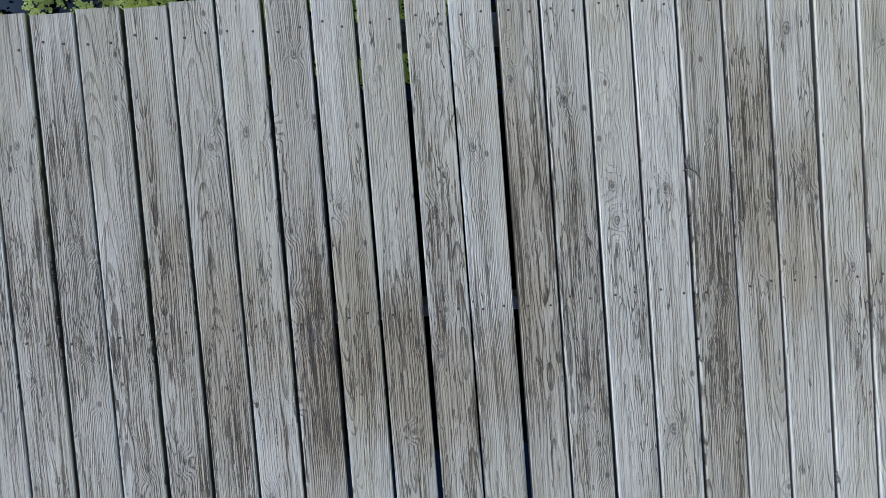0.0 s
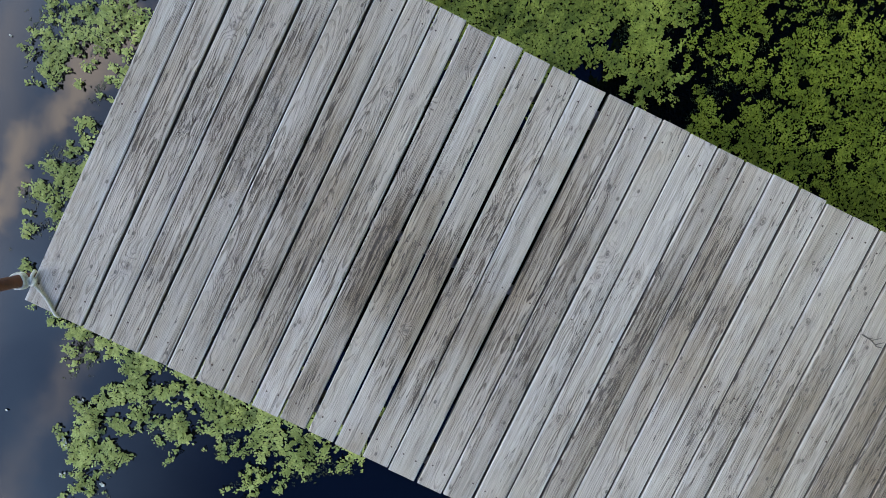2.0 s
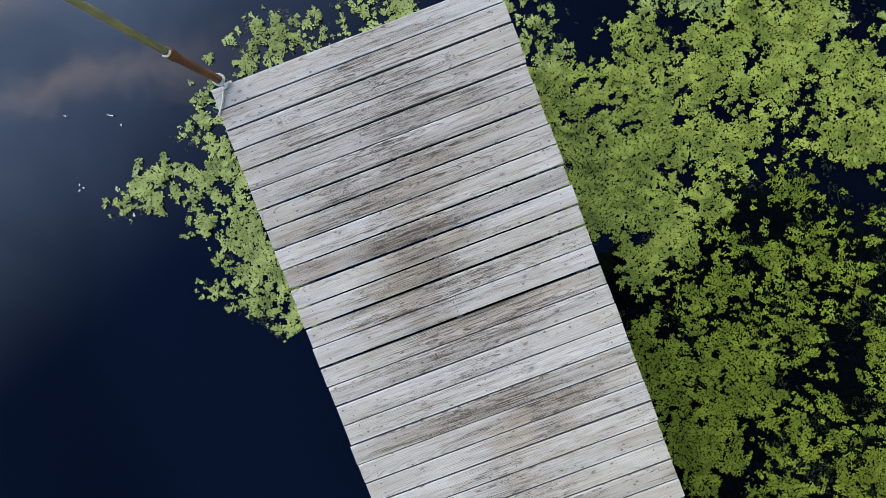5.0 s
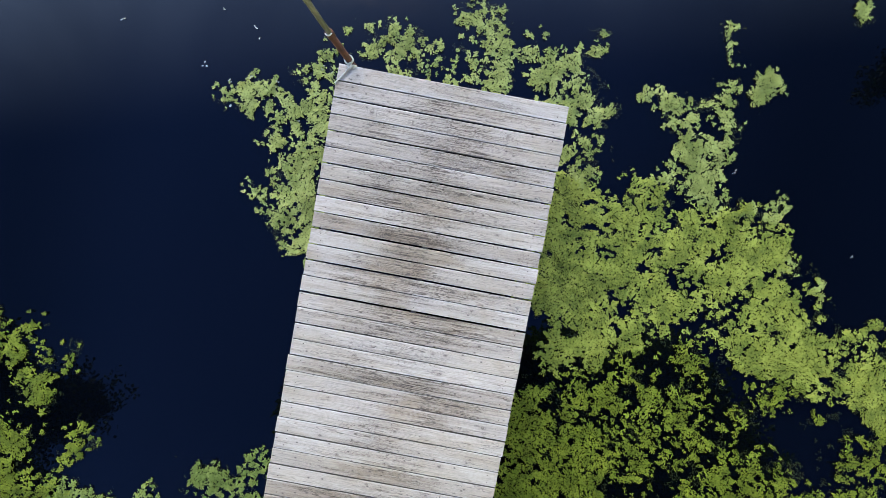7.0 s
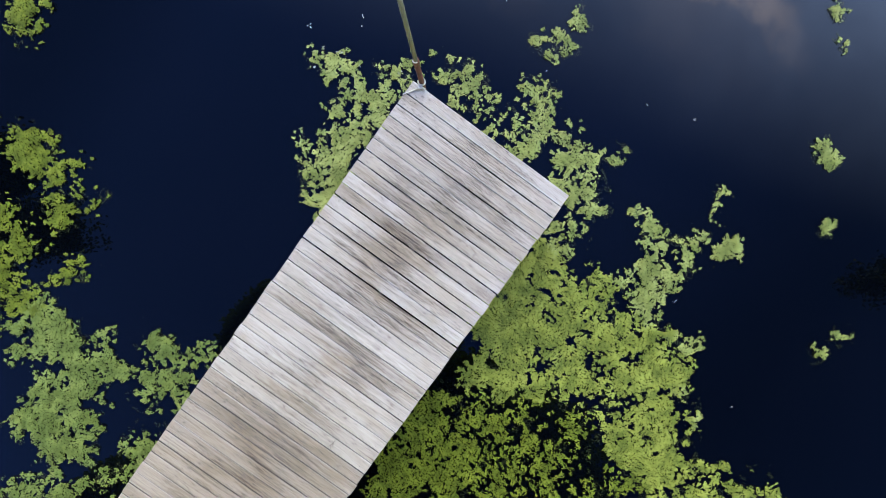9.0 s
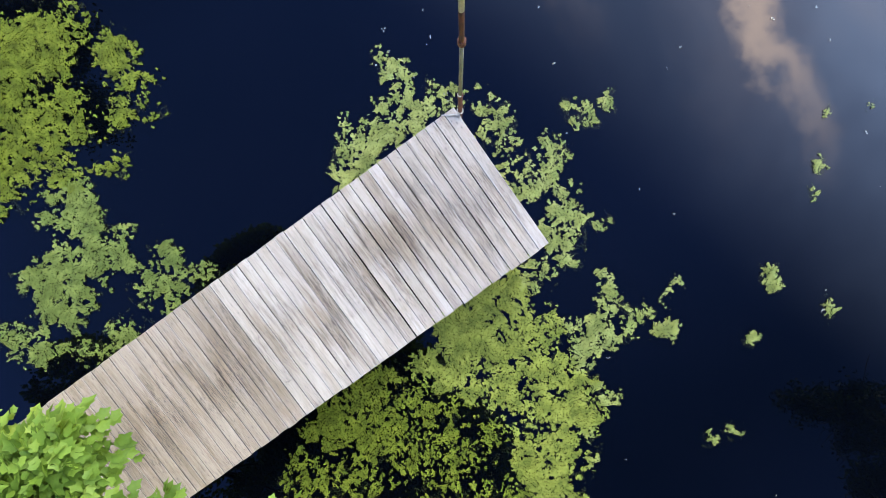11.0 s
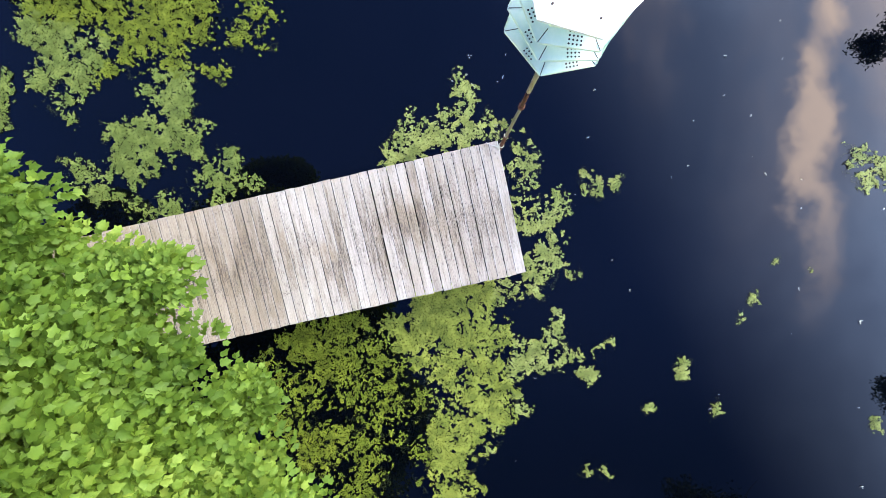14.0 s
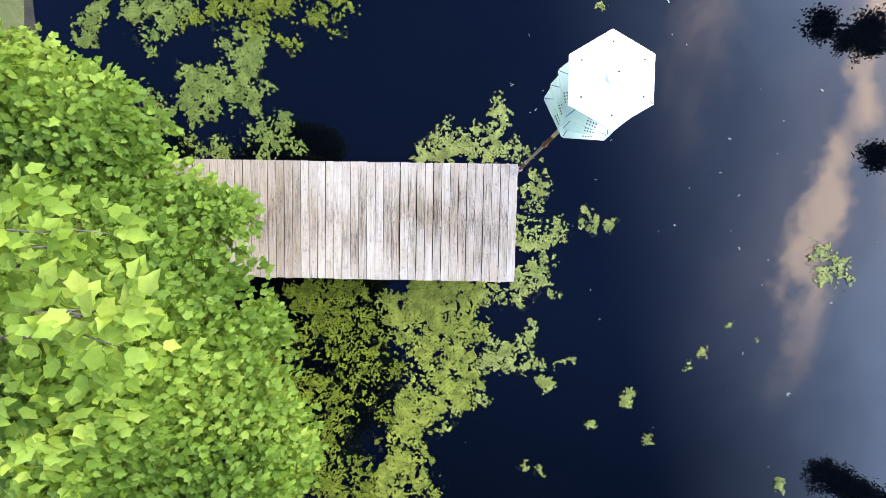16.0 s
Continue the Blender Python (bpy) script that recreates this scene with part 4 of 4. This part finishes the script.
LILY_RAFT = [(5.82, -0.59, 0.27), (6.1, -0.85, 0.28), (6.32, -0.94, 0.13), (6.01, -0.66, 0.23)]


def olive(x, y):
    """Where the finer olive weed under the tree takes over from the pale one."""
    return x + 0.5 * (cloudy(x, y, 2.6, 77, 5, 0.65) - 0.5) < np.interp(y, [-6.0, -4.4, -3.2, -2.5, -1.9, -1.2], [-2.7, -2.3, -1.95, -2.0, -2.4, -2.75])


weed_mat(CORNER_WEED, 11, "pale green floating pond weed at the dock's roped corner", WEED_PALE, gaps=0.34)
weed_mat(END_WEED, 12, "pale green floating pond weed round the dock's end", WEED_PALE, gaps=0.26)
weed_mat(TONGUE_WEED, 13, "trailing tongue of pale green pond weed", WEED_PALE, gaps=0.20, rag=0.8)
weed_mat(SIDE_WEED + TREE_WEED, 23, "thick pale green floating pond weed beside the dock", WEED, gaps=lambda x, y: 0.12 + 0.24 * np.clip((-1.5 - y) / 1.2, 0, 1), only=lambda x, y: ~olive(x, y))
weed_mat(TREE_WEED + SIDE_WEED, 24, "fine olive pond weed with black gaps under the tree", OLIVE_WEED, step=0.0180, size=0.0120, only=olive, rag=0.6,
         gaps=lambda x, y: 0.30 + 0.34 * np.clip((-1.5 - y) / 1.0, 0, 1))
weed_mat(SHALLOWS_WEED, 37, "ragged olive-green pond weed in the shallows", OLIVE_WEED, gaps=0.34)
weed_mat(NECK_WEED, 38, "dull green pond weed just under the surface off the dock", SUBMERGED_WEED, gaps=lambda x, y: 0.18 + 0.34 * np.clip((2.2 - y) / 0.7, 0, 1))
weed_mat(BANK_WEED, 39, "thin dull green pond weed by the bank", SUBMERGED_WEED, gaps=0.32)
for i, (x, y, r) in enumerate(RAFTS):
    weed_mat([(x, y, r)], 60 + i, "small drifting raft of pale pond weed", WEED_PALE, gaps=0.22, rag=0.5, size=0.0125)
weed_mat(LILY_RAFT, 99, "loose pale raft of small floating leaves", WEED_PALE, gaps=0.5, size=0.022, step=0.03)


def flecks():
    """Tiny seeds and petals adrift on the open water."""
    rng = np.random.default_rng(8)
    x, y = rng.uniform(-7, 9, 300), rng.uniform(-7, 7, 300)
    clear = (inside(x, y, CORNER_WEED + END_WEED + SIDE_WEED + TREE_WEED + SHALLOWS_WEED + NECK_WEED, 5) < -0.05) & ((x > 0.1) | (np.abs(y) > 1.3)) & ((x > 0.5) | (rng.random(300) < 0.3)) & (rng.random(300) < 0.42)
    x, y = np.concatenate([x[clear], rng.normal(0.1, 0.45, 12)]), np.concatenate([y[clear], rng.normal(1.75, 0.35, 12)])
    q = np.concatenate([clumps(x, y, np.full(len(x), 0.003), rng, 0.019, 3), clumps(x[::4], y[::4], np.full(len(x[::4]), 0.003), rng, 0.032, 3)])
    return tagged(soup("floating_flecks", q, 4, FLECK), "pale seeds and petals adrift on the water", "floating debris", kind="stuff")


flecks()


# ---- trees ----
HALF = [(0.16, -0.04), (0.34, 0.08), (0.37, 0.27), (0.52, 0.54), (0.31, 0.64), (0.18, 0.82)]
FEW = [(0.20, -0.03), (0.44, 0.14), (0.36, 0.34), (0.52, 0.60), (0.24, 0.68)]


def leaf_shape(half):
    rim = [(0, 0)] + half + [(0, 1.0)] + [(-x, y) for x, y in half[::-1]]
    return np.array([(0, 0.36, -0.05)] + [(x, y, 0.16 * abs(x) - 0.22 * y * y) for x, y in rim]), [(0, 1 + i, 1 + (i + 1) % len(rim)) for i in range(len(rim))]


def leaf_mesh(name, at, out, size, rng, mat, parent, half, droop=0.5):
    """Lobed leaves at places `at`, pointing the way `out`, faces turned up."""
    n = len(at)
    out = out + rng.normal(0, 0.45, (n, 3))
    out[:, 2] -= droop * rng.uniform(0.0, 1.0, n)
    y = out / np.linalg.norm(out, axis=1, keepdims=True)
    up = np.array([0, 0, 1.0]) + rng.normal(0, 0.36, (n, 3))
    x = np.cross(y, up)
    x /= np.linalg.norm(x, axis=1, keepdims=True) + 1e-9
    z = np.cross(x, y)
    s = (size * rng.uniform(0.6, 1.25, n))[:, None, None]
    cup = rng.uniform(0.4, 2.2, n)[:, None]
    L, tris = leaf_shape(half)
    v = at[:, None, :] + s * (0.86 * L[None, :, 0:1] * x[:, None] + L[None, :, 1:2] * y[:, None] + (L[None, :, 2] * cup)[:, :, None] * z[:, None])
    return indexed(name, v, tris, mat, parent)


def limb(parent, a, b, r0, r1, rng, name="limb", sag=0.15, sides=8):
    a, b = Vector(a), Vector(b)
    j = min(0.05, 0.025 * (b - a).length)
    pts = [a.lerp(b, t) + Vector((rng.normal(0, j), rng.normal(0, j), sag * math.sin(3.1416 * t) + rng.normal(0, 0.6 * j))) * (0 < t < 1) for t in np.linspace(0, 1, 6)]
    bm = bmesh.new()
    tube(bm, pts, list(np.linspace(r0, r1, 6)), sides)
    return part(name, bm, BARK, parent, smooth=True), pts


def near_tree():
    rng = np.random.default_rng(3)
    tree = tagged(new("maple_tree"), "leafy young maple leaning over the dock from the bank", "tree")
    foot = (-9.6, -1.6, 0.1)
    trunk, tp = limb(tree, foot, (-7.6, -1.3, 5.6), 0.20, 0.07, rng, "trunk", 0.0, 12)
    # the crown's lobes: centre, half-sizes and fullness
    for name, lobes, size, mat in (("crown", CROWN, 0.082, LEAF), ("young_shoot", SHOOTS, 0.080, SHOOT)):
        at, out = [], []
        for cx, cy, cz, rx, ry, rz, dense in lobes:
            limb(tree, tp[3] if cz < 5.8 else (-5.3, -1.2, 4.7), (cx - 0.2 * rx, cy, cz + 0.3 * rz), 0.055 if cz < 5.8 else 0.03, 0.010, rng)
            sprays = int(dense * (rx * ry + rx * rz + ry * rz) * (250.0 if name == "crown" else 230.0))
            d = rng.normal(0, 1, (sprays, 3))
            d[:, 2] = d[:, 2] + 0.35
            d /= np.linalg.norm(d, axis=1, keepdims=True)
            shell = rng.uniform(0.60, 1.0, sprays) ** 0.5 * (0.87 + 0.22 * rng.random(sprays) ** 3)
            p = np.array([cx, cy, cz]) + d * np.array([rx, ry, rz]) * shell[:, None]
            p, d = p[d[:, 2] > -0.30], d[d[:, 2] > -0.30]
            sprays, per = len(p), 9
            turn = rng.normal(0, 1, (sprays, per, 3))
            turn[:, :, 2] *= 0.35
            turn /= np.linalg.norm(turn, axis=2, keepdims=True)
            pos = p[:, None, :] + turn * rng.uniform(0.02, 0.13, (sprays, per, 1))
            flatd = d * np.array([1, 1, 0.3])
            at.append(pos.reshape(-1, 3))
            out.append((turn * 0.8 + flatd[:, None, :] * 0.7).reshape(-1, 3))
            for i in rng.choice(sprays, min(sprays, 5), replace=False):
                limb(tree, (cx - 0.6 * rx, cy, cz - 0.2 * rz), p[i], 0.008, 0.003, rng, "twig", 0.05, 5)
        leaf_mesh(name, np.concatenate(at), np.concatenate(out), size, rng, mat, tree, FEW if name == "crown" else HALF)
    return tree


CROWN = [(-5.2, -1.2, 4.0, 2.05, 1.8, 1.45, 1.5), (-4.65, -2.5, 3.8, 2.0, 1.6, 1.25, 1.5), (-5.2, 0.0, 3.7, 1.55, 0.80, 1.2, 1.5), (-6.0, 1.05, 4.0, 1.35, 0.85, 1.1, 1.4), (-4.95, 0.85, 4.1, 0.80, 0.65, 0.7, 1.5), (-5.9, 1.05, 4.4, 1.0, 0.65, 0.60, 1.5), (-4.5, -1.2, 5.7, 0.95, 1.1, 0.55, 1.3),
         (-7.7, 1.4, 1.6, 0.8, 0.7, 0.8, 1.2), (-6.8, -3.7, 3.6, 2.2, 1.9, 1.8, 0.9), (-4.65, -1.35, 4.9, 1.25, 1.25, 0.80, 1.6), (-8.0, -0.6, 4.4, 1.9, 2.2, 1.7, 0.35),
         (-4.4, -4.7, 4.2, 1.9, 1.8, 1.7, 1.2), (-5.8, -6.2, 5.2, 2.2, 2.2, 2.2, 0.9), (-5.8, 2.0, 5.9, 1.35, 0.75, 0.75, 3.2), (-5.9, 2.0, 5.6, 1.1, 0.60, 0.50, 3.0),
         (-3.10, -2.75, 3.6, 0.45, 0.40, 0.35, 1.8), (-3.60, 0.05, 3.8, 0.30, 0.26, 0.25, 1.8), (-3.55, -1.40, 2.9, 0.30, 0.30, 0.30, 1.8)]
SHOOTS = [(-3.75, -0.70, 6.55, 1.0, 0.62, 0.28, 0.42), (-2.55, -0.30, 7.15, 0.36, 0.16, 0.09, 0.65), (-3.2, 0.0, 6.75, 0.55, 0.25, 0.14, 0.5)]
near_tree()


def far_tree(x, y, h, r, seed, label, leaves=6500, airy=0.0):
    rng = np.random.default_rng(seed)
    tree = tagged(new("tree"), label, "tree", "trees round the pond")
    trunk, tp = limb(tree, (x, y, 0.0), (x + rng.normal(0, 0.4), y + rng.normal(0, 0.4), h * 0.9), 0.24, 0.05, rng, "trunk", 0.0, 10)
    tips = []
    for i in range(11):
        a, z = i * 2.4 + rng.uniform(-0.4, 0.4), h * (0.35 + 0.62 * (i + 0.5) / 11)
        reach = r * (1.15 - 0.62 * abs((z / h - 0.55) * 2)) * rng.uniform(0.75, 1.15)
        base = tp[min(5, int(z / h * 5))]
        tip = Vector((x + reach * math.cos(a), y + reach * math.sin(a), z + rng.uniform(0.2, 0.9)))
        o, pts = limb(tree, base, tip, 0.10, 0.022, rng, "limb", 0.3, 6)
        tips += pts[2:]
    for p in list(tips):                             # bare twig ends past the leaves
        d = Vector(rng.normal(0, 1, 3)) * (0.55 + 0.35 * airy)
        bm = bmesh.new()
        kink = Vector(rng.normal(0, 0.10, 3))
        tube(bm, [p, p + d * 0.35 + kink, p + d * 0.7 - kink * 0.4, p + d], [0.022, 0.017, 0.012, 0.006], 4)
        part("twig", bm, BARK, tree)
    tips = np.array([tuple(p) for p in tips])
    k = rng.integers(0, len(tips), leaves // 26)
    hub = tips[k] + rng.normal(0, 0.34 - 0.12 * airy, (len(k), 3)) * np.array([1, 1, 0.7])
    c = np.repeat(hub, 26, 0) + rng.normal(0, 0.13, (len(k) * 26, 3))
    a, e = rng.normal(0, 1, c.shape), rng.normal(0, 1, c.shape)
    a *= 0.062 / np.linalg.norm(a, axis=1, keepdims=True)
    e *= 0.046 / np.linalg.norm(e, axis=1, keepdims=True)
    soup("crown", np.stack([c - a, c + e, c + a, c - e], 1), 4, LEAF_FAR, tree)
    return tree


for i, (x, y, h, r, label, airy) in enumerate(((21.2, -13.6, 15.8, 4.2, "dark broad-leaved tree on the far bank", 0.0), (6.2, -13.3, 11.0, 1.35, "dark broad-leaved tree on the pond's side bank", 0.9),
                                               (19.5, 6.6, 13.2, 6.3, "tall thin-crowned tree with bare outer twigs", 1.0), (-8.1, 9.8, 7.6, 2.2, "dark tree behind the weedy shallows", 0.0))):
    far_tree(x, y, h, r, 200 + i, label, (24000 if h < 12 else 80000) if airy else 110000, airy)
